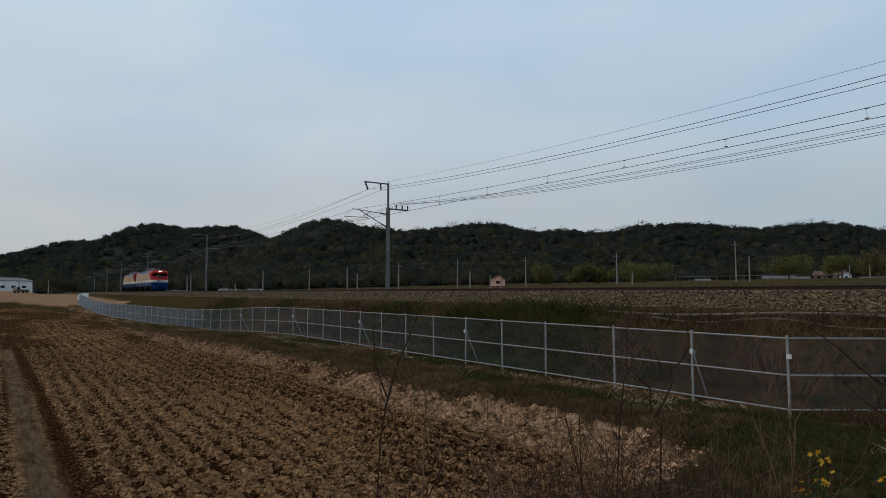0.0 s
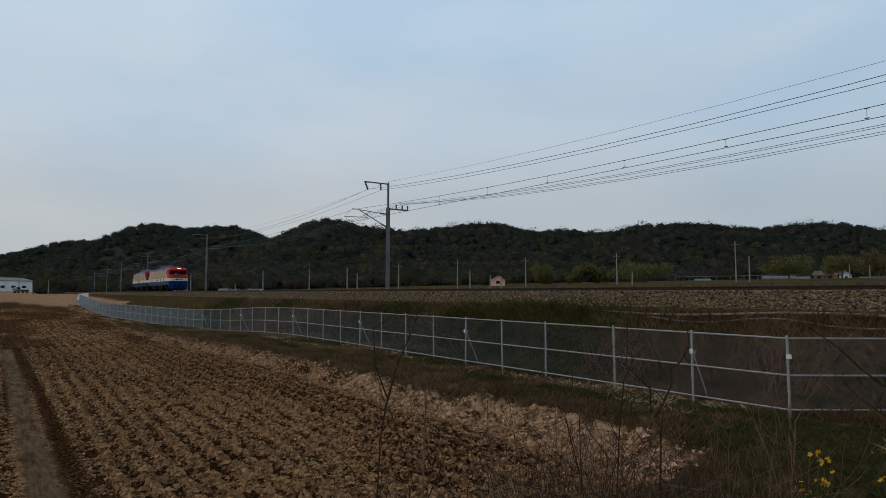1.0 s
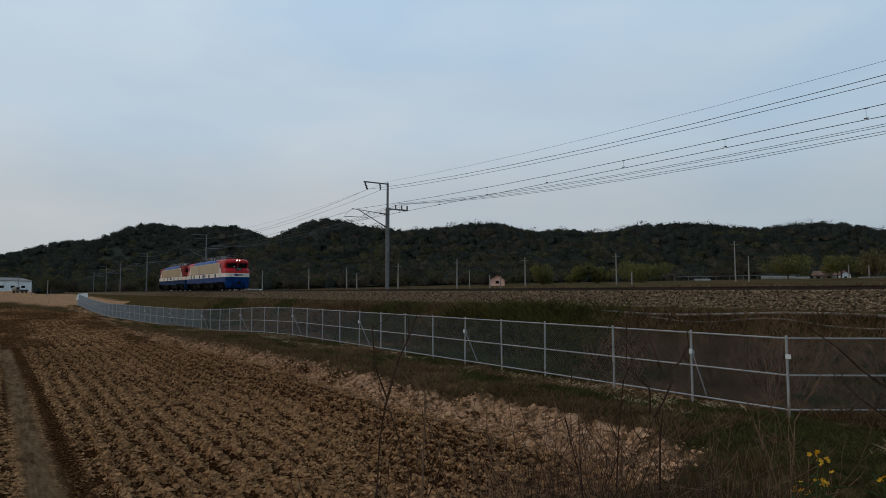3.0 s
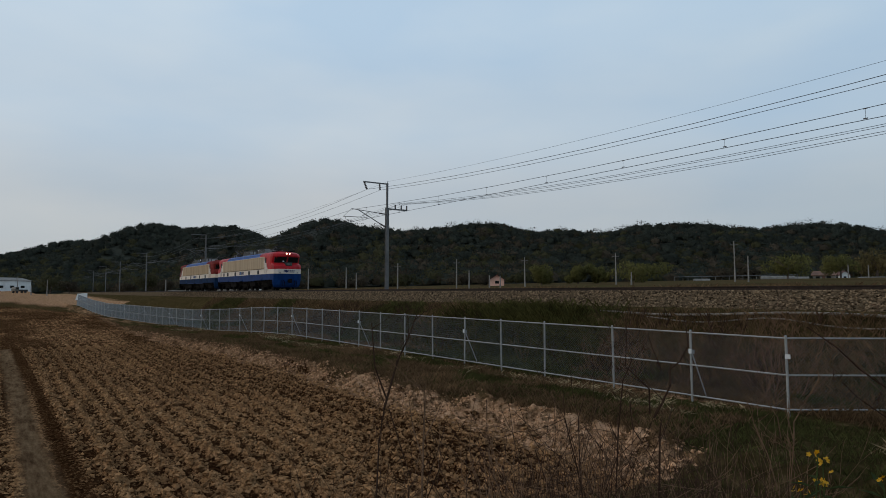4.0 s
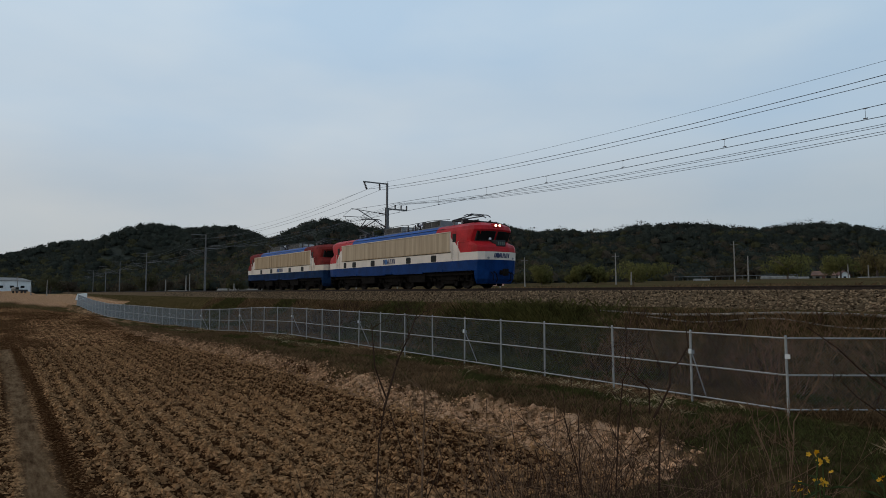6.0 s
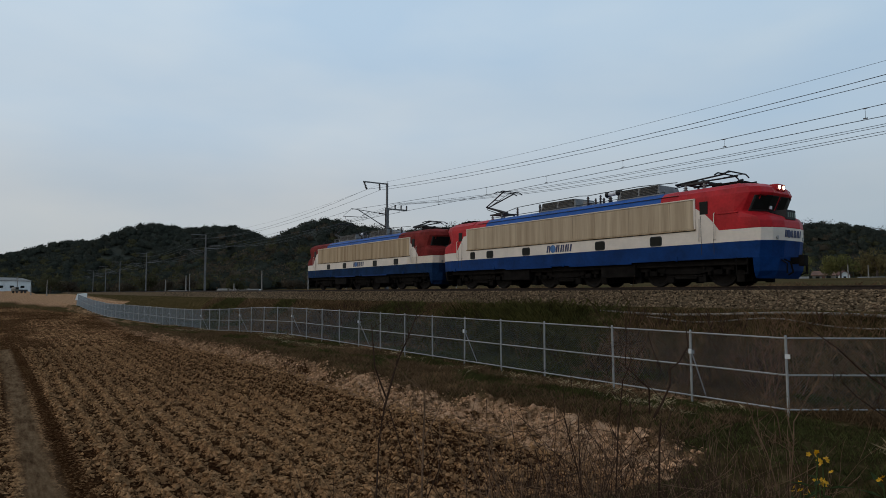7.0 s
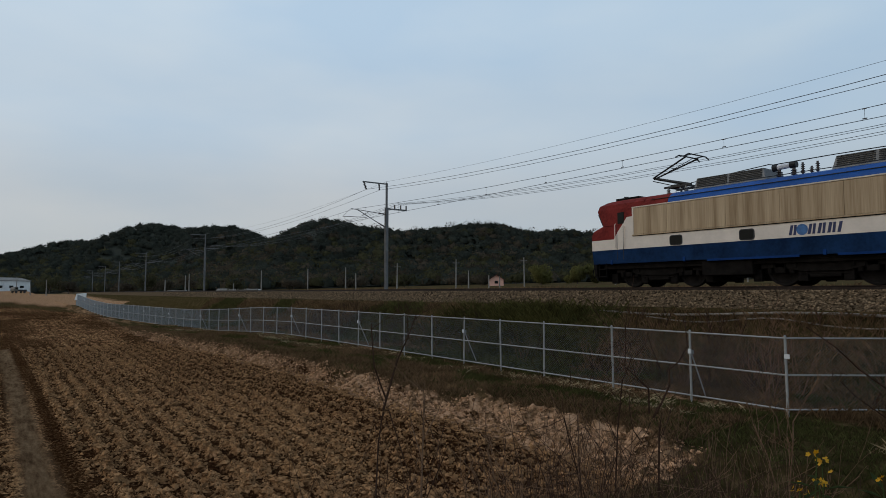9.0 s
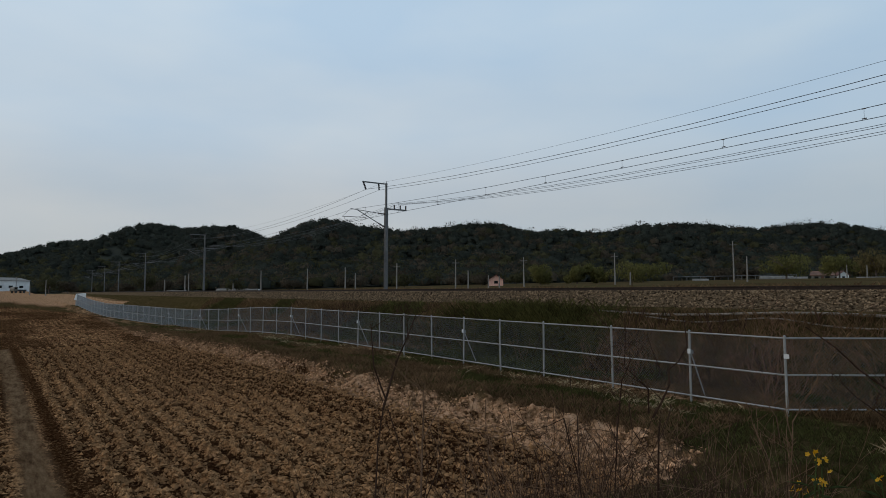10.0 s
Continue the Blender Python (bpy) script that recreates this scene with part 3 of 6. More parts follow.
def build_mast(x):
    y = float(track_y(x)) + POLE_OFF
    root = empty("catenary_mast", pose(x, y, 2.3))
    h = 9.3 + 2.9 - 2.3
    z = lambda v: v + 0.6           # heights below are over the viewpoint
    bm = bmesh.new()
    for sx in (-0.09, 0.09):
        box(bm, (sx - 0.03, -0.13, -0.4), (sx + 0.03, 0.13, h - 2.1))
    for k in range(7):
        box(bm, (-0.06, -0.12, 0.4 + k * 1.0), (0.06, 0.12, 0.5 + k * 1.0))
    box(bm, (-0.07, -0.07, h - 2.3), (0.07, 0.07, h))
    tube(bm, (0, 0, h), (0, 0, h + 0.16), 0.025)
    part("pole", bm, M_polegrey, root)
    bm = bmesh.new()
    box(bm, (-0.04, -2.3, h - 0.12), (0.04, 0.1, h - 0.02))
    part("top_arm", bm, M_polegrey, root)

    def insulator(a, b, r=0.07):
        bm = bmesh.new()
        a, b = Vector(a), Vector(b)
        n = 5
        tube(bm, a, b, r * 0.4)
        for k in range(n):
            c = a.lerp(b, (k + 0.5) / n)
            d = (b - a).normalized() * 0.03
            tube(bm, c - d, c + d, r, r * 0.7, n=8)
        part("insulator", bm, M_insul, root)

    insulator((0, -2.2, h - 0.1), (0, -1.95, h - 0.7), 0.12)
    insulator((0, -0.75, h - 0.1), (0, -0.7, h - 0.65), 0.09)
    bm = bmesh.new()
    box(bm, (-0.05, 0.0, h - 2.25), (0.05, 2.0, h - 2.13))
    part("feeder_arm", bm, M_polegrey, root)
    for yy in (0.8, 1.4, 1.95):
        insulator((0, yy, h - 2.15), (0, yy, h - 1.78), 0.08)
    # cantilever over the track
    zc, zk = CARRIER - 2.3, CONTACT - 2.3
    bm = bmesh.new()
    tube(bm, (0, -0.75, zc - 0.15), (0, -3.35, zc + 0.05), 0.03)
    tube(bm, (0, -0.75, zc - 1.0), (0, -2.75, zc - 0.0), 0.035)
    tube(bm, (0, -2.35, zc - 0.45), (0, -1.7, zc - 0.1), 0.025)
    tube(bm, (0, -1.9, zk + 0.42), (0, -4.1, zk + 0.36), 0.026)
    tube(bm, (0, -3.35, zc + 0.05), (0, -4.1, zk + 0.36), 0.012)
    tube(bm, (0, -3.9, zk + 0.36), (0, -3.9, zk + 0.15), 0.015)
    tube(bm, (0, -3.9, zk + 0.15), (0, -3.15, zk + 0.02), 0.015)
    part("cantilever", bm, M_polegrey, root, "dark tubular cantilever arm")
    insulator((0, -0.1, zc - 0.2), (0, -0.8, zc - 0.15), 0.08)
    insulator((0, -0.1, zc - 1.3), (0, -0.8, zc - 0.98), 0.08)
    tagged(root, "grey steel catenary mast with cantilever and insulators", "mast", "masts along the line")
    return root


def build_wire(name, dx, dy, z, sag, r, label, sup_x=POLE_X):
    bm = bmesh.new()
    for a, b in zip(sup_x, sup_x[1:]):
        n = 10
        pts = []
        for k in range(n + 1):
            t = k / n
            x = a + (b - a) * t
            pts.append((x, float(track_y(x)) + dy, z - sag * 4 * t * (1 - t)))
        pipe(bm, pts, r, 4)
    tagged(part(name, bm, M_wire), label, "wire")


def build_overhead():
    for x in POLE_X:
        build_mast(x)
    h = 9.3 + 2.9
    build_wire("contact_wire", 0, 0, CONTACT, 0.05, 0.012, "dark contact wire over the railway line")
    build_wire("carrier_wire", 0, 0, CARRIER, 0.7, 0.012, "sagging carrier wire over the railway line")
    build_wire("feeder_cable", 0, POLE_OFF - 1.95, h - 0.7, 1.15, 0.013, "dark feeder cable hung from mast arms")
    build_wire("earth_wire", 0, POLE_OFF, h + 0.15, 0.85, 0.007, "thin earth wire along the mast tops")
    build_wire("return_cable", 0, POLE_OFF - 0.7, h - 0.65, 1.05, 0.012, "dark cable below the mast arms")
    for dy, top, sag in ((0.8, 1.7, 1.2), (0.9, 1.8, 1.16), (1.4, 1.65, 1.40), (1.95, 1.65, 1.38)):
        build_wire("low_cable", 0, POLE_OFF + dy, h - top, sag, 0.010, "dark low cable on the far side of the masts")
    bm = bmesh.new()
    for a, b in zip(POLE_X, POLE_X[1:]):
        for k in range(1, 13):
            t = (k - 0.45) / 12
            x = a + (b - a) * t
            y = float(track_y(x))
            tube(bm, (x, y, CONTACT - 0.02), (x, y, CARRIER - 0.7 * 4 * t * (1 - t)), 0.006, n=4)
            for zz in (CONTACT, CARRIER - 0.7 * 4 * t * (1 - t)):
                tube(bm, (x - 0.07, y, zz), (x + 0.07, y, zz), 0.022, n=5)
    tagged(part("droppers", bm, M_wire), "thin droppers between carrier and contact wire", "wire", kind="stuff")


build_overhead()


# ---- the locomotives ----
M_blue = material("blue_paint", (0.004, 0.029, 0.115), 0.5, 0, 0.28, 1.6, 0.05, 20, 0.06)
# a brighter blue than the skirt's
M_roofblue = material("brighter_roof_blue", (0.009, 0.068, 0.26), 0.5, 0, 0.25, 1.2, 0.05, 20, 0.18)
M_red = material("red_paint", (0.40, 0.014, 0.018), 0.45, 0, 0.3, 1.5, 0.05, 20, 0.15)
M_reddirty = material("grimy_red_paint", (0.17, 0.024, 0.020), 0.7, 0, 0.4, 1.5, 0.05, 20, 0.05)
M_bluedirty = material("grimy_blue_paint", (0.006, 0.022, 0.062), 0.7, 0, 0.4, 1.6, 0.05, 20, 0.05)
M_creamdirty = material("grimy_cream_paint", (0.60, 0.50, 0.40), 0.7, 0, 0.14, 1.4, 0.04, 20, 0.05)
M_white = material("cream_white_paint", (0.65, 0.565, 0.48), 0.55, 0, 0.08, 1.4, 0.04, 20, 0.2)
M_tan = material("stained_filter_panel", (0.42, 0.31, 0.20), 0.75, 0, 0.26, 1.0, 0.1, 30, 0.1, second=(0.50, 0.39, 0.265), stretch=(3.2, 3.2, 0.13))
M_tandirty = material("grimy_filter_panel", (0.38, 0.26, 0.15), 0.75, 0, 0.36, 1.0, 0.1, 30, 0.05, second=(0.50, 0.375, 0.24), stretch=(3.2, 3.2, 0.13))
M_under = material("grimy_black_running_gear", (0.010, 0.0085, 0.0075), 0.9, 0.0, 0.4, 4.0, 0.3, 30, 0.05)
M_steelgrime = material("oily_wheel_steel", (0.012, 0.010, 0.009), 0.8, 0.0, 0.3, 5.0, spec=0.1)
M_glass = material("dark_window_glass", (0.010, 0.011, 0.010), 0.4, 0, 0.1, 2.0, spec=0.08)
M_rubber = material("window_rubber", (0.02, 0.02, 0.02), 0.7, 0, 0.1)
M_roofgrey = material("weathered_roof_box", (0.20, 0.195, 0.185), 0.7, 0.1, 0.3, 3.0)
M_black = material("pantograph_black", (0.02, 0.02, 0.02), 0.55, 0.3, 0.2)
M_sign = material("logo_navy", (0.012, 0.02, 0.075), 0.5, 0, 0.1)
M_signblue = material("logo_globe_blue", (0.03, 0.11, 0.27), 0.5, 0, 0.3)
M_numbers = material("number_plate_green", (0.10, 0.13, 0.10), 0.5, 0, 0.2)
M_paper = material("white_card", (0.7, 0.7, 0.7), 0.7, 0, 0.05)


def glow(name, colour, strength):
    m = bpy.data.materials.new(name)
    m.use_nodes = True
    b = m.node_tree.nodes["Principled BSDF"]
    b.inputs["Base Color"].default_value = (0.8, 0.75, 0.7, 1)
    b.inputs["Emission Color"].default_value, b.inputs["Emission Strength"].default_value = (*colour, 1), strength
    return m


M_lamp = glow("lit_headlamp", (1.0, 0.66, 0.42), 5.0)
M_lampoff = material("dull_lamp_glass", (0.25, 0.24, 0.22), 0.3, 0, 0.1)

HALF = 10.22
# level, set-back of the nose, half width: the broken-nose cab
CAB = ((1.03, 0.10, 1.50), (1.64, 0.02, 1.50), (2.10, 0.0, 1.50), (2.36, 0.03, 1.50), (2.52, 0.14, 1.50), (2.74, 0.70, 1.495), (3.32, 0.42, 1.485),
       (3.42, 0.36, 1.48), (3.64, 0.44, 1.43), (3.80, 0.75, 1.22), (3.90, 1.25, 0.80))


def setback(z):
    return float(np.interp(z, [c[0] for c in CAB], [c[1] for c in CAB]))


def nose_x(z, y):
    """How far forward the cab's front stands at a height and an offset from the middle."""
    a = abs(y)
    return HALF - setback(z) - float(np.interp(a, [0.55, 1.1, 1.42], [0.0, 0.15, 0.42]))


def cab_ring(z, s, w, start):
    k = w / 1.5
    near = [(start, -w), (9.05 - 0.3 * s, -w), (HALF - 0.42 - s, -1.42 * k), (HALF - 0.15 - s, -1.1 * k), (HALF - s, -0.55 * k)]
    return [(x, y, z) for x, y in near] + [(x, -y, z) for x, y in near[::-1]]


def plate(bm, x0, x1, z0, z1, y0, y1, r):
    """A plate in the side wall with rounded corners."""
    pts = []
    for cx, cz, a0 in ((x1 - r, z0 + r, -90), (x1 - r, z1 - r, 0), (x0 + r, z1 - r, 90), (x0 + r, z0 + r, 180)):
        pts += [(cx + r * math.cos(radians(a0 + k * 30)), cz + r * math.sin(radians(a0 + k * 30))) for k in range(4)]
    loft(bm, [[(x, y, z) for x, z in pts] for y in (y0, y1)])
    bmesh.ops.recalc_face_normals(bm, faces=bm.faces)


def mirrored(bm, flip):
    if flip < 0:
        bmesh.ops.rotate(bm, verts=bm.verts, cent=(0, 0, 0), matrix=Matrix.Rotation(math.pi, 3, "Z"))
    return bm


def build_cab(loco, flip, lit, lead_set):
    red = M_red if lit or flip < 0 and lead_set else M_reddirty
    bands = ((0, 1, M_blue if lead_set else M_bluedirty, "cab_skirt", ""), (1, 2, M_white if lead_set or flip < 0 else M_creamdirty, "cab_band", "cream-white cab band"), (2, 10, red, "cab_shell", "red broken-nose cab shell" if lead_set else "grimy dark red broken-nose cab shell"))
    shell = None
    for lo, hi, mat, name, label in bands:
        bm = bmesh.new()
        loft(bm, [cab_ring(z, s, w, 6.9) for z, s, w in CAB[lo:hi + 1]], caps=True)
        bmesh.ops.recalc_face_normals(bm, faces=bm.faces)
        es = [e for e in bm.edges if len(e.link_faces) == 2 and e.calc_face_angle() > 0.35 and all(v.co.x > 7.2 for v in e.verts)]
        if name == "cab_shell":
            bmesh.ops.bevel(bm, geom=es, offset=0.03, segments=2, affect="EDGES", profile=0.6)
        ob = part(name, mirrored(bm, flip), mat, loco, label)
        shell = ob if name == "cab_shell" else shell
    # windscreens; the trailing end's doors stand a little further out
    off = 0.45 if flip < 0 else 0.0
    for side in (-1, 1):
        for grow, lift, mat, name in ((0.045, 0.028, M_rubber, "window_seal"), (0.0, 0.04, M_glass, "windscreen")):
            bm = bmesh.new()
            rows = []
            for z in (2.80 - grow, 3.29 + grow * 0.6):
                rows.append([(nose_x(z, yy) + lift, side * yy, z) for yy in (0.11 - grow, 0.55, 1.1, 1.2 + grow)])
            back = [[(x - 0.06, y, z) for x, y, z in r] for r in rows]
            loft(bm, [rows[0] + rows[1][::-1], back[0] + back[1][::-1]])
            bmesh.ops.recalc_face_normals(bm, faces=bm.faces)
            part(name, mirrored(bm, flip), mat, shell)
        bm = bmesh.new()
        box(bm, (8.15, side * 1.49 - 0.03, 2.70), (9.0, side * 1.49 + 0.03, 2.75), 0.012)
        part("waist_moulding", mirrored(bm, flip), red, shell)
        # cab side window and its white lower plate
        bm = bmesh.new()
        box(bm, (7.46 + off, side * 1.49 - 0.02, 2.76), (7.80 + off, side * 1.49 + 0.02, 3.26), 0.015)
        part("cab_side_window", mirrored(bm, flip), M_glass, shell)
        bm = bmesh.new()
        prof = [(6.9, 2.10), (8.25 + off * 0.5, 2.10), (8.02 + off * 0.5, 2.42), (7.72 + off * 0.6, 2.72), (7.3 + off, 3.02), (6.9, 3.05)]
        loft(bm, [[(x, side * 1.49, z) for x, z in prof], [(x, side * 1.503, z) for x, z in prof]])
        bmesh.ops.recalc_face_normals(bm, faces=bm.faces)
        part("cab_side_plate", mirrored(bm, flip), M_white, shell, "cream-white slanted side plate")
        for x, z0, z1 in ((7.42 + off, 1.75, 2.62), (8.08 + off * 0.6, 1.75, 2.78)):
            bm = bmesh.new()
            pipe(bm, [(x, side * 1.5, z0), (x, side * 1.57, z0 + 0.04), (x, side * 1.57, z1 - 0.04), (x, side * 1.5, z1)], 0.018)
            part("handrail", mirrored(bm, flip), M_white, loco)
        bm = bmesh.new()
        for x in (7.5 + off, 8.02 + off * 0.6):
            box(bm, (x - 0.008, side * 1.503 - 0.004, 1.2), (x + 0.008, side * 1.503 + 0.006, 2.7))
        part("door_gap", mirrored(bm, flip), M_rubber, loco)
        # marker lamps on the cream band
        bm = bmesh.new()
        tube(bm, (nose_x(1.75, 0.9) - 0.05, side * 0.9, 1.74), (nose_x(1.75, 0.9) + 0.03, side * 0.9, 1.74), 0.07, n=10)
        part("marker_lamp", mirrored(bm, flip), M_lampoff, loco)
        # buffer-beam steps, hoses
        bm = bmesh.new()
        pipe(bm, [(HALF - 0.15, side * 0.55, 1.0), (HALF + 0.15, side * 0.55, 0.85), (HALF + 0.2, side * 0.5, 0.5), (HALF + 0.0, side * 0.42, 0.4)], 0.03)
        pipe(bm, [(HALF - 0.15, side * 0.75, 1.0), (HALF + 0.12, side * 0.75, 0.8), (HALF + 0.1, side * 0.72, 0.45)], 0.025)
        part("brake_hose", mirrored(bm, flip), M_under, loco)
        bm = bmesh.new()
        for k, z in enumerate((0.45, 0.78)):
            box(bm, (8.9, side * 1.46 - 0.1, z), (9.3, side * 1.46 + 0.1, z + 0.04))
        for x in (8.89, 9.31):
            box(bm, (x - 0.015, side * 1.5 - 0.02, 0.42), (x + 0.015, side * 1.5 + 0.02, 1.05))
        part("cab_step", mirrored(bm, flip), M_under, loco)
    # apron under the nose, with plough
    bm = bmesh.new()
    rings = []
    for z, s, w in ((0.28, 0.30, 1.30), (0.55, 0.12, 1.42), (1.03, 0.06, 1.48)):
        rings.append([(9.5, -w, z), (HALF - 0.42 - s, -w * 0.95, z), (HALF - s, -0.9, z), (HALF - s, 0.9, z), (HALF - 0.42 - s, w * 0.95, z), (9.5, w, z)])
    loft(bm, rings)
    part("apron", mirrored(bm, flip), M_under if flip < 0 else (M_blue if lead_set else M_bluedirty), loco, "grimy front apron")
    bm = bmesh.new()
    box(bm, (HALF - 0.2, -0.12, 0.80), (HALF + 0.39, 0.12, 1.04), 0.04)
    box(bm, (HALF + 0.22, -0.16, 0.72), (HALF + 0.42, 0.16, 1.12), 0.05)
    part("coupler", mirrored(bm, flip), M_under, loco)
    # headlamps in a small housing on the brow
    bm = bmesh.new()
    box(bm, (9.2, -0.30, 3.52), (nose_x(3.6, 0) + 0.07, 0.30, 3.78), 0.05)
    lamp_box = part("headlamp_housing", mirrored(bm, flip), red, loco)
    for yy in (-0.15, 0.15):
        bm = bmesh.new()
        tube(bm, (nose_x(3.6, 0) + 0.05, yy, 3.65), (nose_x(3.6, 0) + 0.09, yy, 3.65), 0.075, n=12)
        part("headlamp", mirrored(bm, flip), M_lamp if lit else M_lampoff, lamp_box, "lit warm white headlamp" if lit else "")
    # number box on the nose: writing as plain bars
    bm = bmesh.new()
    box(bm, (9.27, -0.33, 2.42), (nose_x(2.45, 0) + 0.05, 0.33, 2.78), 0.03)
    nb = part("number_box", mirrored(bm, flip), M_rubber, loco)
    bm = bmesh.new()
    for k in range(4):
        y = -0.21 + k * 0.14
        box(bm, (nose_x(2.45, 0) + 0.05, y - 0.045, 2.51), (nose_x(2.45, 0) + 0.058, y + 0.045, 2.69))
    part("number_bars", mirrored(bm, flip), M_numbers, nb)
    if lit:
        bm = bmesh.new()
        box(bm, (nose_x(2.88, 0.4) + 0.03, -0.48, 2.83), (nose_x(2.88, 0.4) + 0.075, -0.32, 2.97))
        part("paper_card", mirrored(bm, flip), M_paper, shell)
    # roof: ventilator hatch, horn, aerial
    bm = bmesh.new()
    box(bm, (7.6, -0.85, 3.86), (8.85, 0.85, 3.99), 0.04)
    part("roof_hatch", mirrored(bm, flip), M_under, loco)
    bm = bmesh.new()
    for yy in (-0.5, 0.45):
        tube(bm, (8.55, yy, 3.9), (8.55, yy, 4.06), 0.05, n=8)
        tube(bm, (8.48, yy, 4.06), (8.68, yy, 4.06), 0.025, 0.05, n=8)
    part("horn", mirrored(bm, flip), M_black, loco)


def logo(loco, side, x0, x1, z0, h, front=None):
    """The maker-neutral mark: slanted navy blocks and a blue globe."""
    n = 6
    w = (x1 - x0) / n
    sl = 0.22 * h
    m = front if front is not None else (pose(0, -1.505, 0) if side < 0 else pose(0, 1.505, 0, 0, 0, 180))

    def slab(outline, name, mat, parent, where=None):
        bm = bmesh.new()
        loft(bm, [[(x, 0, z) for x, z in outline], [(x, -0.006, z) for x, z in outline]])
        bmesh.ops.recalc_face_normals(bm, faces=bm.faces)
        return part(name, bm, mat, parent, m=where)

    cx, cz = x0 + 1.5 * w, z0 + h * 0.5
    globe = slab([(cx + 0.56 * h * math.cos(t * 0.3927), cz + 0.56 * h * math.sin(t * 0.3927)) for t in range(16)], "company_mark", M_signblue if front is None else M_sign, loco, m)
    tagged(globe, "blue globe and navy strokes of a company mark")
    for k in (0, 2, 3, 4, 5):
        a = x0 + k * w
        slab([(a + 0.05 * w, z0), (a + 0.36 * w, z0), (a + 0.36 * w + sl, z0 + h), (a + 0.05 * w + sl, z0 + h)], "stroke", M_sign, globe)
        if k < 5:
            slab([(a + 0.55 * w, z0), (a + 0.82 * w, z0), (a + 0.72 * w + sl, z0 + h), (a + 0.46 * w + sl, z0 + h)], "stroke", M_sign, globe)


def pantograph(loco, x, up, flip):
    """A single-arm pantograph on four insulators; flip turns the knee."""
    bm = bmesh.new()
    for sy in (-0.45, 0.45):
        box(bm, (x - 0.62, sy - 0.04, 4.18), (x + 0.62, sy + 0.04, 4.26))
    for sx in (-0.42, 0.0, 0.42):
        box(bm, (x + sx - 0.04, -0.45, 4.18), (x + sx + 0.04, 0.45, 4.26))
    box(bm, (x - 0.35 * flip - 0.2, -0.12, 4.24), (x - 0.35 * flip + 0.25, 0.12, 4.38), 0.03)
    root = part("pantograph", bm, M_black, loco, "raised single-arm pantograph" if up else "folded single-arm pantograph")
    for sx in (-0.42, 0.42):
        for sy in (-0.45, 0.45):
            bm = bmesh.new()
            tube(bm, (x + sx, sy, 3.9), (x + sx, sy, 4.18), 0.06, 0.045, n=8)
            for z in (3.98, 4.07):
                tube(bm, (x + sx, sy, z), (x + sx, sy, z + 0.03), 0.1, 0.07, n=8)
            part("insulator", bm, M_roofgrey, root)
    f = flip
    if up:
        knee, head = (x - 1.45 * f, 4.80), (x + 0.45 * f, 5.42)
    else:
        knee, head = (x - 1.15 * f, 4.34), (x + 1.35 * f, 4.42)
    bm = bmesh.new()
    tube(bm, (x + 0.35 * f, 0, 4.28), (knee[0], 0, knee[1]), 0.075, 0.055, n=8)
    tube(bm, (x - 0.35 * f, 0.1, 4.3), (knee[0] - 0.12 * f, 0.06, knee[1] - 0.1), 0.022, n=6)
    part("lower_arm", bm, M_black, root)
    bm = bmesh.new()
    for sy in (-1, 1):
        tube(bm, (knee[0], sy * 0.08, knee[1]), (head[0], sy * 0.42, head[1]), 0.036, n=6)
    tube(bm, (knee[0] + (head[0] - knee[0]) * 0.5, -0.26, (knee[1] + head[1]) / 2), (knee[0] + (head[0] - knee[0]) * 0.5, 0.26, (knee[1] + head[1]) / 2), 0.02)
    tube(bm, (knee[0], 0, knee[1] - 0.06), (head[0], 0, head[1] - 0.05), 0.014)
    part("upper_arm", bm, M_black, root)
    bm = bmesh.new()
    for dx in (-0.22, 0.22):
        pipe(bm, [(head[0] + dx, -0.85, head[1] - 0.06), (head[0] + dx, -0.62, head[1] + 0.05), (head[0] + dx, 0.62, head[1] + 0.05), (head[0] + dx, 0.85, head[1] - 0.06)], 0.028)
    for sy in (-0.42, 0.42):
        tube(bm, (head[0] - 0.22, sy, head[1] + 0.04), (head[0] + 0.22, sy, head[1] + 0.04), 0.02)
    part("collector_head", bm, M_black, root)


def roof_box(loco, x0, x1, h, w=0.75):
    bm = bmesh.new()
    loft(bm, [[(x0, -w, 3.9), (x0, w, 3.9), (x0 + 0.12, w * 0.9, 3.9 + h), (x0 + 0.12, -w * 0.9, 3.9 + h)],
              [(x1, -w, 3.9), (x1, w, 3.9), (x1 - 0.12, w * 0.9, 3.9 + h), (x1 - 0.12, -w * 0.9, 3.9 + h)]])
    bmesh.ops.recalc_face_normals(bm, faces=bm.faces)
    ob = part("roof_box", bm, M_roofgrey, loco, "weathered grey louvred roof box")
    for side in (-1, 1):
        for k in range(2):
            a, b = x0 + 0.15 + k * (x1 - x0 - 0.2) / 2, x0 + 0.05 + (k + 1) * (x1 - x0 - 0.2) / 2
            bm = bmesh.new()
            for j in range(6):
                z = 3.94 + h * (0.1 + 0.14 * j)
                y = side * (w - 0.1 * w * (z - 3.9) / h + 0.012)
                box(bm, (a, y - 0.02, z), (b, y + 0.02, z + h * 0.07))
            part("louvre", bm, M_black, ob)


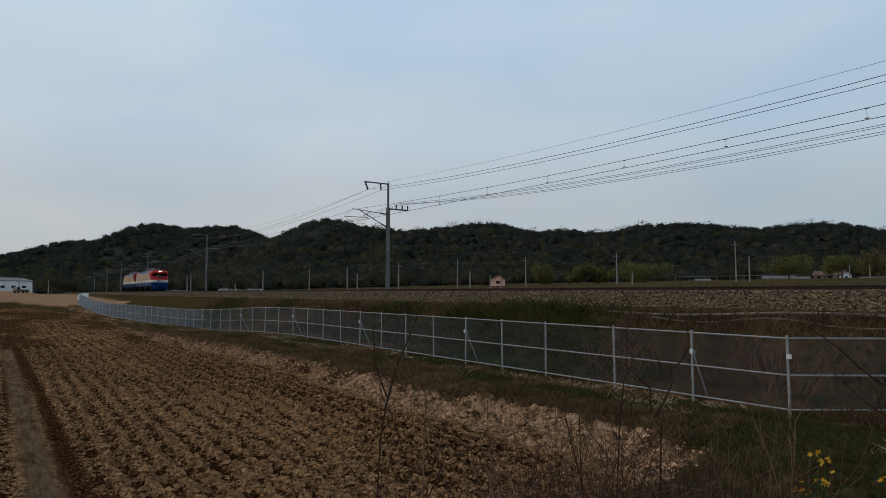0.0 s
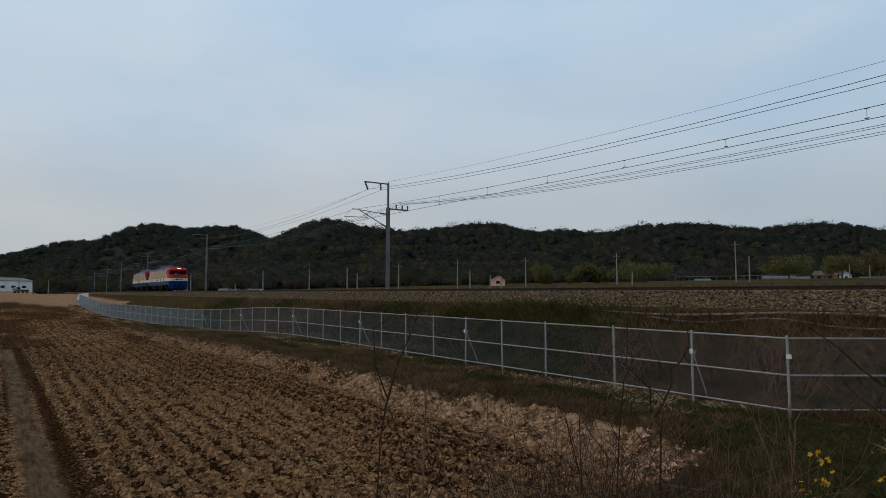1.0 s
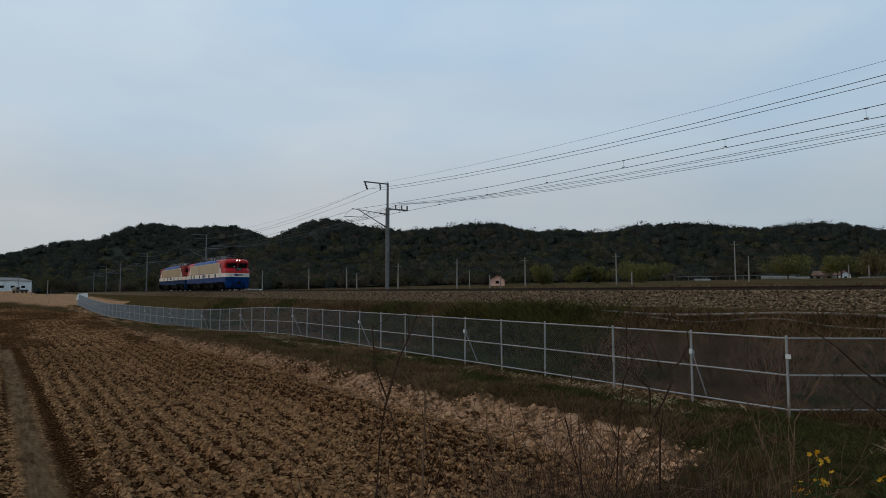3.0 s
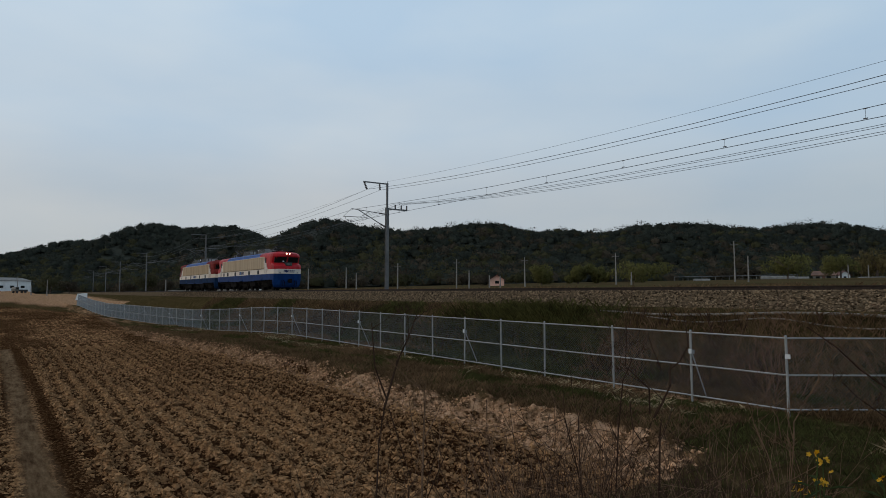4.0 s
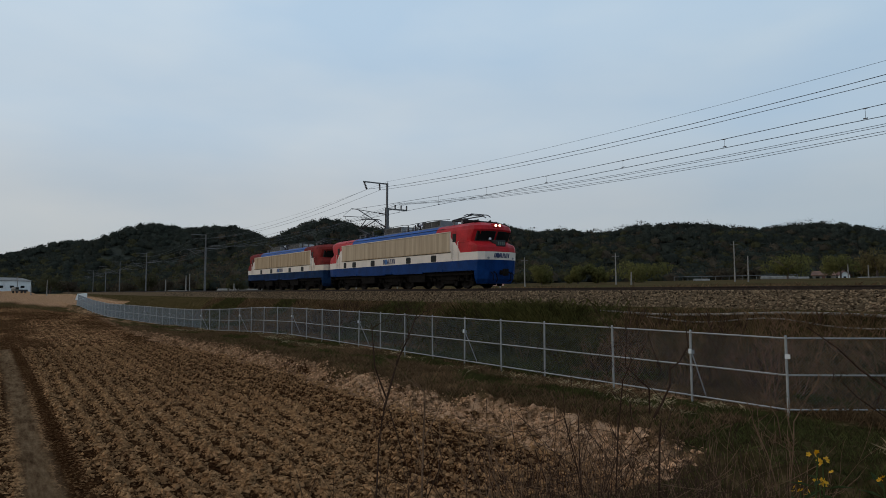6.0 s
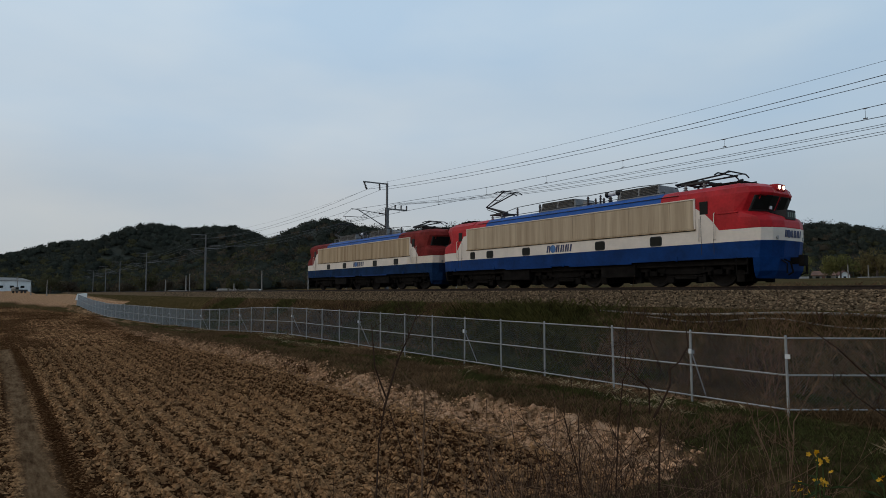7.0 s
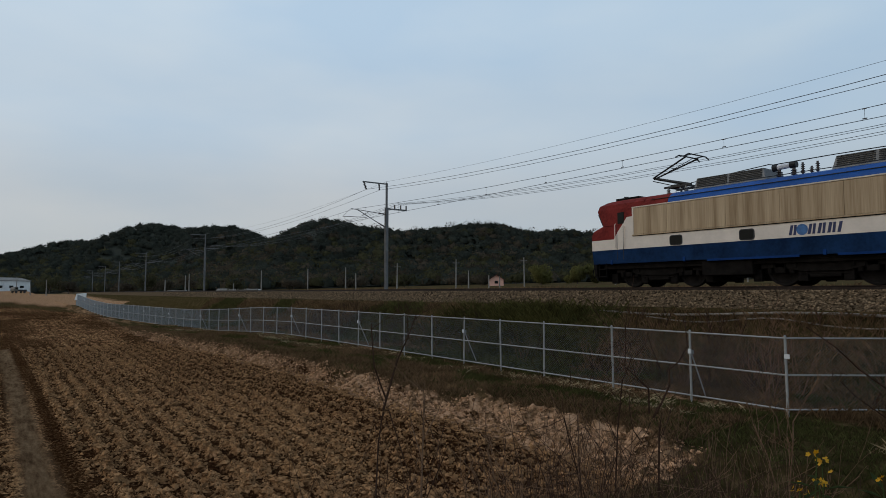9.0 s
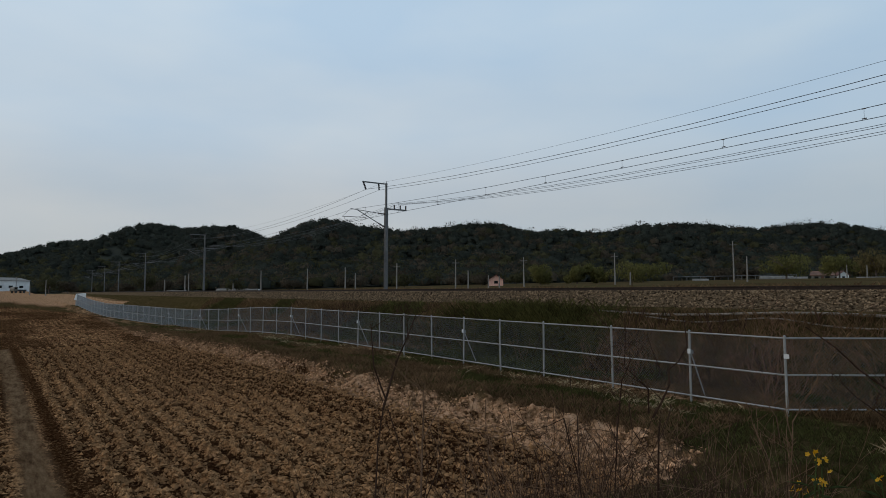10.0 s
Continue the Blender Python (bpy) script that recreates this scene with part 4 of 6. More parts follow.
def build_bogie(loco, x):
    bm = bmesh.new()
    for side in (-1, 1):
        y = side * 1.08
        loft(bm, [[(x + dx, y - 0.09, z0), (x + dx, y + 0.09, z0), (x + dx, y + 0.09, z1), (x + dx, y - 0.09, z1)] for dx, z0, z1 in
                  ((-2.1, 0.62, 0.82), (-1.45, 0.66, 0.98), (-0.7, 0.50, 0.80), (0.7, 0.50, 0.80), (1.45, 0.66, 0.98), (2.1, 0.62, 0.82))])
        box(bm, (x - 0.45, y - 0.14, 0.75), (x + 0.45, y + 0.14, 1.02), 0.03)
        for dx in (-1.45, 1.45):
            box(bm, (x + dx - 0.2, y - 0.02 * side - 0.1, 0.46), (x + dx + 0.2, y + 0.13 * side + 0.04, 0.82), 0.05)
            for sx in (-0.38, 0.38):
                tube(bm, (x + dx + sx, y, 0.45), (x + dx + sx, y, 0.72), 0.09, n=8)
        tube(bm, (x - 0.9, y + 0.1 * side, 0.65), (x - 0.9, y + 0.1 * side, 1.0), 0.05)
        tube(bm, (x + 0.9, y + 0.1 * side, 0.65), (x + 0.9, y + 0.1 * side, 1.0), 0.05)
        tube(bm, (x - 0.75, y, 0.42), (x + 0.75, y, 0.42), 0.035)
        for dx in (-2.15, -0.78, 0.78, 2.15):
            box(bm, (x + dx - 0.07, side * 0.76 - 0.06, 0.36), (x + dx + 0.07, side * 0.76 + 0.06, 0.82), 0.02)
    box(bm, (x - 0.35, -1.0, 0.55), (x + 0.35, 1.0, 0.8))
    for dx in (-0.75, 0.75):
        box(bm, (x + dx - 0.5, -0.6, 0.22), (x + dx + 0.5, 0.6, 0.95), 0.08)
    box(bm, (x - 2.5, -0.6, 0.2), (x + 2.5, 0.6, 0.9))
    for side in (-1, 1):
        for dx in (-2.3, -0.72, 0.72, 2.3):
            box(bm, (x + dx - 0.16, side * 1.0 - 0.08, 0.16), (x + dx + 0.16, side * 1.0 + 0.08, 0.6), 0.03)
        box(bm, (x - 0.5, side * 1.0 - 0.1, 0.3), (x + 0.5, side * 1.0 + 0.1, 0.62), 0.04)
    bmesh.ops.recalc_face_normals(bm, faces=bm.faces)
    bogie = part("bogie", bm, M_under, loco)
    for dx in (-1.45, 1.45):
        bm = bmesh.new()
        tube(bm, (0, -1.1, 0), (0, 1.1, 0), 0.09, n=10)
        for side in (-1, 1):
            rings = []
            for y, r in ((0.69, 0.64), (0.73, 0.625), (0.84, 0.615), (0.84, 0.54), (0.80, 0.50), (0.79, 0.22), (0.87, 0.18), (0.87, 0.02)):
                rings.append([(r * math.cos(t * math.pi / 16), side * y, r * math.sin(t * math.pi / 16)) for t in range(32)])
            loft(bm, rings)
            for k in range(4):
                t = k * math.pi / 2
                tube(bm, (0.36 * math.cos(t), side * 0.79, 0.36 * math.sin(t)), (0.36 * math.cos(t), side * 0.815, 0.36 * math.sin(t)), 0.06, n=8)
        bmesh.ops.recalc_face_normals(bm, faces=bm.faces)
        part("wheelset", bm, M_steelgrime, bogie, m=pose(x + dx, 0, 0.625))


def build_locomotive(lit):
    loco = empty("electric_locomotive")
    # main body: skirt, cream band, roof
    bm = bmesh.new()
    box(bm, (-6.9, -1.5, 1.03), (6.9, 1.5, 1.64))
    part("skirt", bm, M_blue if lit else M_bluedirty, loco, "deep blue lower body side")
    bm = bmesh.new()
    box(bm, (-6.9, -1.5, 1.644), (6.9, 1.5, 2.20))
    part("side_band", bm, M_white, loco, "cream-white body band")
    bm = bmesh.new()
    box(bm, (-6.9, -1.46, 2.204), (6.9, 1.46, 3.40))
    part("body_core", bm, M_white, loco)
    sect = [(-1.49, 3.40), (-1.47, 3.50), (-1.40, 3.64), (-1.20, 3.80), (-0.8, 3.90), (0.8, 3.90), (1.20, 3.80), (1.40, 3.64), (1.47, 3.50), (1.49, 3.40)]
    for a, b, mat in ((-5.7, 5.7, M_roofblue), (5.7, 6.9, M_red if lit else M_reddirty), (-6.9, -5.7, M_red if lit else M_reddirty)):
        bm = bmesh.new()
        loft(bm, [[(x, y, z) for y, z in sect] for x in (a + 0.002, b - 0.002)])
        part("roof", bm, mat, loco, "blue curved roof" if mat is M_roofblue else "red end of the roof")
    for side in (-1, 1):
        # filter panels, one by one, in a cream frame
        edges = [-7.38, -5.75, -3.2, -1.2, 0.85, 2.2, 4.1, 5.1, 6.15, 7.2]
        for a, b in zip(edges, edges[1:]):
            bm = bmesh.new()
            dy = 0.002 * ((a * 7.3) % 3)
            gap = 0.006 if round(a * 20) % 2 else 0.003
            box(bm, (a + gap, side * 1.50 - 0.03, 2.24), (b - gap, side * 1.50 + 0.008 + side * dy, 3.36), 0.008)
            part("filter_panel", bm, M_tan if lit else M_tandirty, loco, "rust-streaked tan filter panel")
        for z, name in ((2.20, "panel_ledge"), (3.39, "gutter")):
            bm = bmesh.new()
            box(bm, (-7.46, side * 1.5 - 0.05, z - 0.02), (7.28, side * 1.5 + 0.05, z + 0.03), 0.012)
            part(name, bm, M_creamdirty if name == "gutter" else M_tandirty, loco)
        # solid black strip drawn in as the shadow below the ledge
        bm = bmesh.new()
        box(bm, (-7.44, side * 1.5 - 0.03, 2.155), (7.26, side * 1.5 + 0.045, 2.178))
        part("ledge_shadow_gap", bm, M_under, loco)
        for x in (-7.42, 7.24):
            bm = bmesh.new()
            box(bm, (x - 0.035, side * 1.5 - 0.03, 2.2), (x + 0.035, side * 1.5 + 0.04, 3.4), 0.012)
            part("panel_end", bm, M_white, loco)
        bm = bmesh.new()
        box(bm, (-6.5, side * 1.42 - 0.02, 3.63), (6.5, side * 1.42 + 0.02, 3.65))
        part("roof_seam", bm, M_black, loco)
        wins = [-5.35, -2.42, 2.47, 5.44] + ([-6.9] if lit else [])
        for x in wins:
            w = 0.5 if x > -6 else 0.36
            bm = bmesh.new()
            plate(bm, x - w / 2 - 0.04, x + w / 2 + 0.04, 1.66, 2.07, side * 1.46, side * 1.514, 0.10)
            fr = part("side_window", bm, M_rubber, loco)
            bm = bmesh.new()
            plate(bm, x - w / 2, x + w / 2, 1.70, 2.03, side * 1.48, side * 1.520, 0.07)
            part("pane", bm, M_glass, fr)
        logo(loco, side, -0.95, 0.9, 1.72, 0.34)
        for x in (-8.6, -5.0, 0.2, 6.4):
            bm = bmesh.new()
            box(bm, (x - 0.05, side * 1.5 - 0.03, 1.0), (x + 0.05, side * 1.5 + 0.03, 1.18), 0.01)
            part("sill_bracket", bm, M_blue, loco)
        for a, b in ((-4.0, -0.6), (0.6, 4.2)):
            bm = bmesh.new()
            box(bm, (a, side * 1.5 - 0.04, 0.97), (b, side * 1.5 + 0.03, 1.05))
            part("footboard", bm, M_blue, loco)
    bm = bmesh.new()
    for x0, x1 in ((-4.3, -2.3), (2.4, 4.3)):
        for side in (-1, 1):
            box(bm, (x0, side * 1.15 - 0.25, 0.42), (x1, side * 1.15 + 0.25, 1.0), 0.04)
    box(bm, (-9.2, -1.3, 0.80), (9.2, 1.3, 1.03))
    box(bm, (-9.2, -0.5, 0.35), (9.2, 0.5, 0.85))
    for side in (-1, 1):
        tube(bm, (-1.7, side * 1.2, 0.9), (1.7, side * 1.2, 0.9), 0.1, n=8)
        pipe(bm, [(-8.3, side * 1.25, 0.95), (-4.4, side * 1.3, 0.92), (4.4, side * 1.3, 0.92), (8.3, side * 1.25, 0.95)], 0.03)
    part("underframe", bm, M_under, loco)
    for x in (-6.5, 0.0, 6.5):
        build_bogie(loco, x)
    for flip in (1, -1):
        build_cab(loco, flip, lit and flip > 0, lit)
        m = Matrix.Translation((0, 0, 0)) @ (pose(nose_x(1.88, 0) + 0.008, 0, 0, 0, 0, 90) if flip > 0 else pose(-nose_x(1.88, 0) - 0.008, 0, 0, 0, 0, -90))
        logo(loco, -1, -0.6, 0.65, 1.76, 0.26, m)
    # roof gear
    boxes, posts, brk = (((-2.15, 0.35), (2.9, 5.15)), (-4.05, -2.3, 1.0, 3.9), 2.05) if lit else (((-5.0, -2.05), (0.2, 2.9)), (3.2, 4.7), -1.85)
    for a, b in boxes:
        roof_box(loco, a, b, 0.46)
    pantograph(loco, -5.95, True, 1)
    pantograph(loco, 6.6, False, 1)

    def ribbed(x, y, z0, z1, r=0.09):
        bm = bmesh.new()
        tube(bm, (x, y, z0), (x, y, z1), r * 0.5, n=8)
        n = max(3, int((z1 - z0) / 0.075))
        for k in range(n):
            z = z0 + 0.03 + (z1 - z0 - 0.05) * k / n
            tube(bm, (x, y, z), (x, y, z + 0.03), r, r * 0.6, n=8)
        part("roof_insulator", bm, M_insul, loco)

    for x in posts:
        ribbed(x, -0.6, 3.86, 4.36)
    # main circuit breaker: white porcelain barrel with a black end on two ribbed feet
    ribbed(brk + 0.1, -0.35, 3.9, 4.24, 0.12)
    ribbed(brk + 0.62, -0.35, 3.9, 4.24, 0.12)
    bm = bmesh.new()
    tube(bm, (brk + 0.05, -0.35, 4.34), (brk + 0.5, -0.35, 4.36), 0.10, n=12)
    breaker = part("circuit_breaker", bm, M_paper, loco, "white porcelain circuit breaker barrel")
    bm = bmesh.new()
    tube(bm, (brk - 0.12, -0.35, 4.33), (brk + 0.05, -0.35, 4.34), 0.14, 0.12, n=12)
    part("breaker_end", bm, M_black, breaker)
    bm = bmesh.new()
    tube(bm, (brk + 0.5, -0.35, 4.36), (brk + 0.72, -0.35, 4.37), 0.13, n=12)
    part("breaker_end", bm, M_black, breaker)
    # surge arresters beside it
    for dx in ((-0.75, -0.45, -0.25) if lit else (0.95, 1.25, 1.45)):
        ribbed(brk + dx, -0.4, 3.9, 4.3 + 0.1 * math.sin(dx * 9), 0.08)
    # low slanted casing
    bm = bmesh.new()
    x0 = 0.5 if lit else 3.3
    loft(bm, [[(x0, y, 3.88), (x0 + 0.75, y, 3.88), (x0 + 0.7, y, 4.02), (x0 + 0.12, y, 4.22)] for y in (-0.5, 0.4)])
    bmesh.ops.recalc_face_normals(bm, faces=bm.faces)
    part("roof_casing", bm, M_roofgrey, loco, "weathered slanted casing on the roof")
    bm = bmesh.new()
    run = [(-5.2, 4.22), (-4.05, 4.40), (-2.3, 4.44), (0.4, 4.46), (1.0, 4.40), (brk, 4.42), (3.9, 4.44), (5.9, 4.34)] if lit else [(-5.2, 4.24), (-2.0, 4.46), (brk, 4.42), (0.1, 4.44), (3.2, 4.42), (4.7, 4.36), (5.9, 4.30)]
    pipe(bm, [(x, -0.6, z) for x, z in run], 0.018)
    part("roof_busbar", bm, M_black, loco)
    for side in (-1, 1):
        bm = bmesh.new()
        pipe(bm, [(-5.6, side * 1.05, 3.86), (-5.6, side * 1.05, 3.93), (5.6, side * 1.05, 3.93), (5.6, side * 1.05, 3.86)], 0.016)
        part("roof_conduit", bm, M_black, loco)
    tagged(loco, "lit electric locomotive in red, cream and blue paint" if lit else "grimy trailing electric locomotive in red, cream and blue", "locomotive", "locomotives of the train")
    return loco


lead = build_locomotive(True)
trail = build_locomotive(False)


# ---- beyond the line: farmland, hamlet, trees, poles ----
M_pink = material("pale_pink_render", (0.66, 0.37, 0.28), 0.85, 0, 0.15, 1.0)
M_rooftile = material("brown_tile_roof", (0.10, 0.045, 0.03), 0.85, 0, 0.3, 3.0, 0.3, 20)
M_orange = material("orange_tin_roof", (0.13, 0.07, 0.045), 0.8, 0, 0.3, 1.0)
M_shed = material("white_sheet_metal", (0.68, 0.68, 0.65), 0.6, 0.0, 0.12, 0.6)
M_vinyl = material("pale_vinyl_sheeting", (0.15, 0.14, 0.12), 0.7, 0, 0.35, 1.5)
M_postgrey = material("concrete_pole", (0.22, 0.20, 0.175), 0.85, 0, 0.2, 2.0)
M_darkmetal = material("dark_machine_paint", (0.03, 0.03, 0.03), 0.6, 0.2, 0.2)
M_cabwhite = material("dusty_machine_paint", (0.10, 0.09, 0.07), 0.5, 0, 0.1)


def spot(px_right, ahead):
    """A place on the land, by its bearing (metres sideways for 1000 ahead) and distance."""
    r = px_right / 1000.0 * ahead
    x, y = plan(r, ahead)
    return x, y, float(ground_z(x, y, False))


def house(bearing, ahead, w, d, h, roof_h, wall_mat, roof_mat, label, turn=20):
    x, y, z = spot(bearing, ahead)
    root = empty("farmhouse", pose(x, y, z - 0.15, 0, 0, turn))
    bm = bmesh.new()
    box(bm, (-w / 2, -d / 2, 0), (w / 2, d / 2, h))
    loft(bm, [[(-w / 2, -d / 2, h), (-w / 2, d / 2, h), (-w / 2, 0, h + roof_h)], [(w / 2, -d / 2, h), (w / 2, d / 2, h), (w / 2, 0, h + roof_h)]])
    part("wall", bm, wall_mat, root)
    for s in (-1, 1):
        bm = bmesh.new()
        e = 0.45
        a = [(-w / 2 - e, s * (d / 2 + e), h - e * roof_h / (d / 2) + 0.05), (-w / 2 - e, 0, h + roof_h + 0.05)]
        q = a + [(p[0] + w + 2 * e, p[1], p[2]) for p in a[::-1]]
        loft(bm, [q, [(p[0], p[1], p[2] + 0.14) for p in q]])
        bmesh.ops.recalc_face_normals(bm, faces=bm.faces)
        part("roof", bm, roof_mat, root)
    for k, (fx, fw) in enumerate(((-0.27, 0.18), (0.22, 0.2))):
        for s in (-1, 1):
            bm = bmesh.new()
            box(bm, (w * (fx - fw / 2), s * (d / 2 + 0.01) - 0.05, h * 0.38), (w * (fx + fw / 2), s * (d / 2 + 0.01) + 0.05, h * 0.8))
            fr = part("window", bm, M_glass, root)
    bm = bmesh.new()
    box(bm, (-0.45, -d / 2 - 0.05, 0), (0.45, -d / 2 + 0.05, h * 0.78))
    part("door", bm, M_rooftile, root)
    for s in (-1, 1):
        bm = bmesh.new()
        box(bm, (s * (w / 2) - 0.05, -0.5, h * 0.4), (s * (w / 2) + 0.05, 0.5, h * 0.8))
        part("window", bm, M_glass, root)
    tagged(root, label, "house")


house(85, 172, 4.6, 3.8, 1.8, 1.2, M_pink, M_rooftile, "small pale pink farmhouse with a brown gabled roof", -40)
house(602, 215, 6.5, 5.0, 2.0, 1.3, M_vinyl, M_orange, "low farmhouse with a faded orange roof", 20)
house(628, 222, 4.0, 4.0, 2.2, 1.4, M_shed, M_rooftile, "small white farmhouse with a dark gabled roof", -30)


def tunnel(bearing, ahead, length, r, turn):
    x, y, z = spot(bearing, ahead)
    root = empty("vinyl_greenhouse", pose(x, y, z - 0.1, 0, 0, turn))
    bm = bmesh.new()
    loft(bm, [[(xx, r * math.cos(t * math.pi / 10), r * 0.8 * math.sin(t * math.pi / 10)) for t in range(11)] for xx in np.linspace(-length / 2, length / 2, 6)])
    part("cover", bm, M_vinyl, root)
    bm = bmesh.new()
    box(bm, (length / 2 - 0.02, -0.5, 0), (length / 2 + 0.03, 0.5, r * 0.65))
    part("door", bm, M_shed, root)
    tagged(root, "low pale vinyl greenhouse tunnel in the fields", "greenhouse", "greenhouses in the fields")


for b, a, ln, r, tn in ((528, 190, 9, 1.3, 35), (560, 195, 6, 1.2, 30), (690, 200, 12, 1.3, 35), (408, 170, 4, 0.8, 40), (-330, 240, 14, 1.2, 35), (-420, 250, 10, 1.0, 30), (-300, 235, 8, 0.9, 20)):
    tunnel(b, a, ln, r, tn)


def warehouse():
    x, y, z = spot(-724, 262)
    root = empty("warehouse", pose(x, y, z - 0.2, 0, 0, -52))
    w, d, h, rh = 32, 12, 4.6, 1.3
    bm = bmesh.new()
    loft(bm, [[(s * w / 2, -d / 2, 0), (s * w / 2, d / 2, 0), (s * w / 2, d / 2, h), (s * w / 2, 0, h + rh), (s * w / 2, -d / 2, h)] for s in (-1, 1)])
    bmesh.ops.recalc_face_normals(bm, faces=bm.faces)
    part("wall", bm, M_shed, root)
    for s in (-1, 1):
        bm = bmesh.new()
        q = [(-w / 2 - 0.3, s * (d / 2 + 0.3), h), (w / 2 + 0.3, s * (d / 2 + 0.3), h), (w / 2 + 0.3, 0, h + rh + 0.06), (-w / 2 - 0.3, 0, h + rh + 0.06)]
        loft(bm, [q, [(a, b, c + 0.15) for a, b, c in q]])
        bmesh.ops.recalc_face_normals(bm, faces=bm.faces)
        part("roof", bm, M_vinyl, root)
    for s in (-1, 1):
        for k in range(6):
            bm = bmesh.new()
            box(bm, (-13 + k * 4.8, s * d / 2 - 0.06, 1.6), (-11.2 + k * 4.8, s * d / 2 + 0.06, 2.6))
            part("window", bm, M_glass, root)
    tagged(root, "long white sheet-metal warehouse at the field's end", "warehouse")


warehouse()


def truck():
    x, y, z = spot(-668, 205)
    root = empty("work_truck", pose(x, y, z - 0.05, 0, 0, -50))
    bm = bmesh.new()
    box(bm, (-2.2, -0.8, 0.55), (2.2, 0.8, 0.8), 0.05)
    box(bm, (-2.2, -0.85, 0.8), (0.9, 0.85, 1.15), 0.04)
    part("bed", bm, M_darkmetal, root)
    bm = bmesh.new()
    loft(bm, [[(1.0, y0, 0.7), (2.35, y0, 0.7), (2.35, y0, 1.25), (2.05, y0, 1.95), (1.0, y0, 2.0)] for y0 in (-0.82, 0.82)])
    bmesh.ops.recalc_face_normals(bm, faces=bm.faces)
    cabin = part("cab", bm, M_cabwhite, root)
    for s in (-1, 1):
        bm = bmesh.new()
        box(bm, (1.2, s * 0.82 - 0.02, 1.3), (1.95, s * 0.82 + 0.02, 1.8), 0.01)
        part("window", bm, M_glass, cabin)
        for wx in (-1.4, 1.6):
            bm = bmesh.new()
            tube(bm, (wx, s * 0.62, 0.36), (wx, s * 0.86, 0.36), 0.36, n=14)
            part("wheel", bm, M_rubber, root)
    tagged(root, "small dark work truck parked on the sandy track", "truck")


truck()


def build_tree(name, bearing, ahead, w, h, mat, label, seed, trunk=0.25, flake_n=1500, fs=0.13, group="", low=0.35):
    """Trunk, limbs, and a crown of many leaf clumps set in lobes."""
    rng = np.random.default_rng(seed)
    x, y, z = spot(bearing, ahead)
    root = empty(name, pose(x, y, z - 0.1))
    bm = bmesh.new()
    tube(bm, (0, 0, 0), (0.1, 0, h * 0.35), 0.035 * h, 0.025 * h, n=7)
    for k in range(7):
        a = k * 0.9 + rng.uniform(0, 0.5)
        mid = (math.cos(a) * w * 0.16, math.sin(a) * w * 0.16, h * rng.uniform(0.45, 0.6))
        tip = (math.cos(a) * w * 0.36, math.sin(a) * w * 0.36, h * rng.uniform(0.55, 0.9))
        tube(bm, (0.1, 0, h * 0.32), mid, 0.018 * h, 0.012 * h, n=5)
        tube(bm, mid, tip, 0.012 * h, 0.003 * h, n=5)
    part("trunk", bm, M_bark, root)
    lobes = 13
    cs = np.stack([rng.normal(0, 0.23, lobes) * w, rng.normal(0, 0.23, lobes) * w, h * rng.uniform(low, 0.78, lobes)], 1)
    cs[:, 0] = np.clip(cs[:, 0], -0.38 * w, 0.38 * w)
    cs[:, 1] = np.clip(cs[:, 1], -0.38 * w, 0.38 * w)
    which = rng.integers(0, lobes, flake_n)
    d = rng.normal(size=(flake_n, 3))
    d /= np.linalg.norm(d, axis=1)[:, None]
    c = cs[which] + d * rng.uniform(0.6, 1.05, flake_n)[:, None] * np.array([w * 0.2, w * 0.2, h * 0.22])
    c[:, 2] = np.maximum(c[:, 2], h * 0.04)
    v = c[:, None] + rng.normal(size=(flake_n, 3, 3)) * fs * np.array([1, 1, 1.5])
    nn = (v - np.array([0, 0, h * 0.3])).reshape(-1, 3) + rng.normal(size=(flake_n * 3, 3)) * w * 0.06
    nn = nn + np.repeat(d, 3, axis=0) * w * 0.25
    nn /= np.linalg.norm(nn, axis=1)[:, None]
    v, nn = facing(v.reshape(-1, 3), nn)
    me = mesh_np("crown", v.reshape(-1, 3), np.arange(flake_n * 3).reshape(-1, 3))
    part_mesh("crown", me, mat, root, smooth=True)
    me.normals_split_custom_set_from_vertices(nn.tolist())
    tagged(root, label, "tree", group)


for k, (b, a, w, h) in enumerate(((155, 168, 8.5, 5.6), (213, 165, 6.2, 5.4), (243, 165, 5.2, 5.0), (318, 160, 13.5, 5.8), (544, 165, 13.5, 7.4), (628, 175, 9.0, 7.2))):
    build_tree("willow_tree", b, a, w, h, M_willow, "round olive-green willow coming into leaf", 40 + k, flake_n=3000, fs=0.17, low=0.22, group="willows by the fields")
build_tree("brown_tree", 686, 250, 15, 15, M_browntree, "tall brown-yellow tree at the foot of the hill", 60, flake_n=2600, fs=0.3)
build_tree("brown_tree", 660, 270, 12, 11, M_broad, "olive tree at the foot of the hill", 61, flake_n=2000, fs=0.28)
for k, (b, a, w, h) in enumerate(((-620, 250, 12, 7), (-590, 255, 9, 5.5), (-500, 240, 10, 4.5), (-468, 235, 9, 7), (-440, 240, 9, 5), (-405, 250, 10, 6), (-330, 230, 8, 4), (-235, 220, 9, 4), (-150, 210, 10, 4.2),
                                  (-60, 205, 9, 4.6), (30, 200, 9, 4), (60, 195, 7, 3.6), (115, 190, 8, 3.5), (440, 205, 10, 4), (480, 200, 7, 3.2))):
    build_tree("thicket_tree", b, a, w, h, M_barewood if k % 3 else M_broad, "low brown thicket tree at the field's edge", 80 + k, flake_n=900, fs=0.24, group="thicket along the far fields")


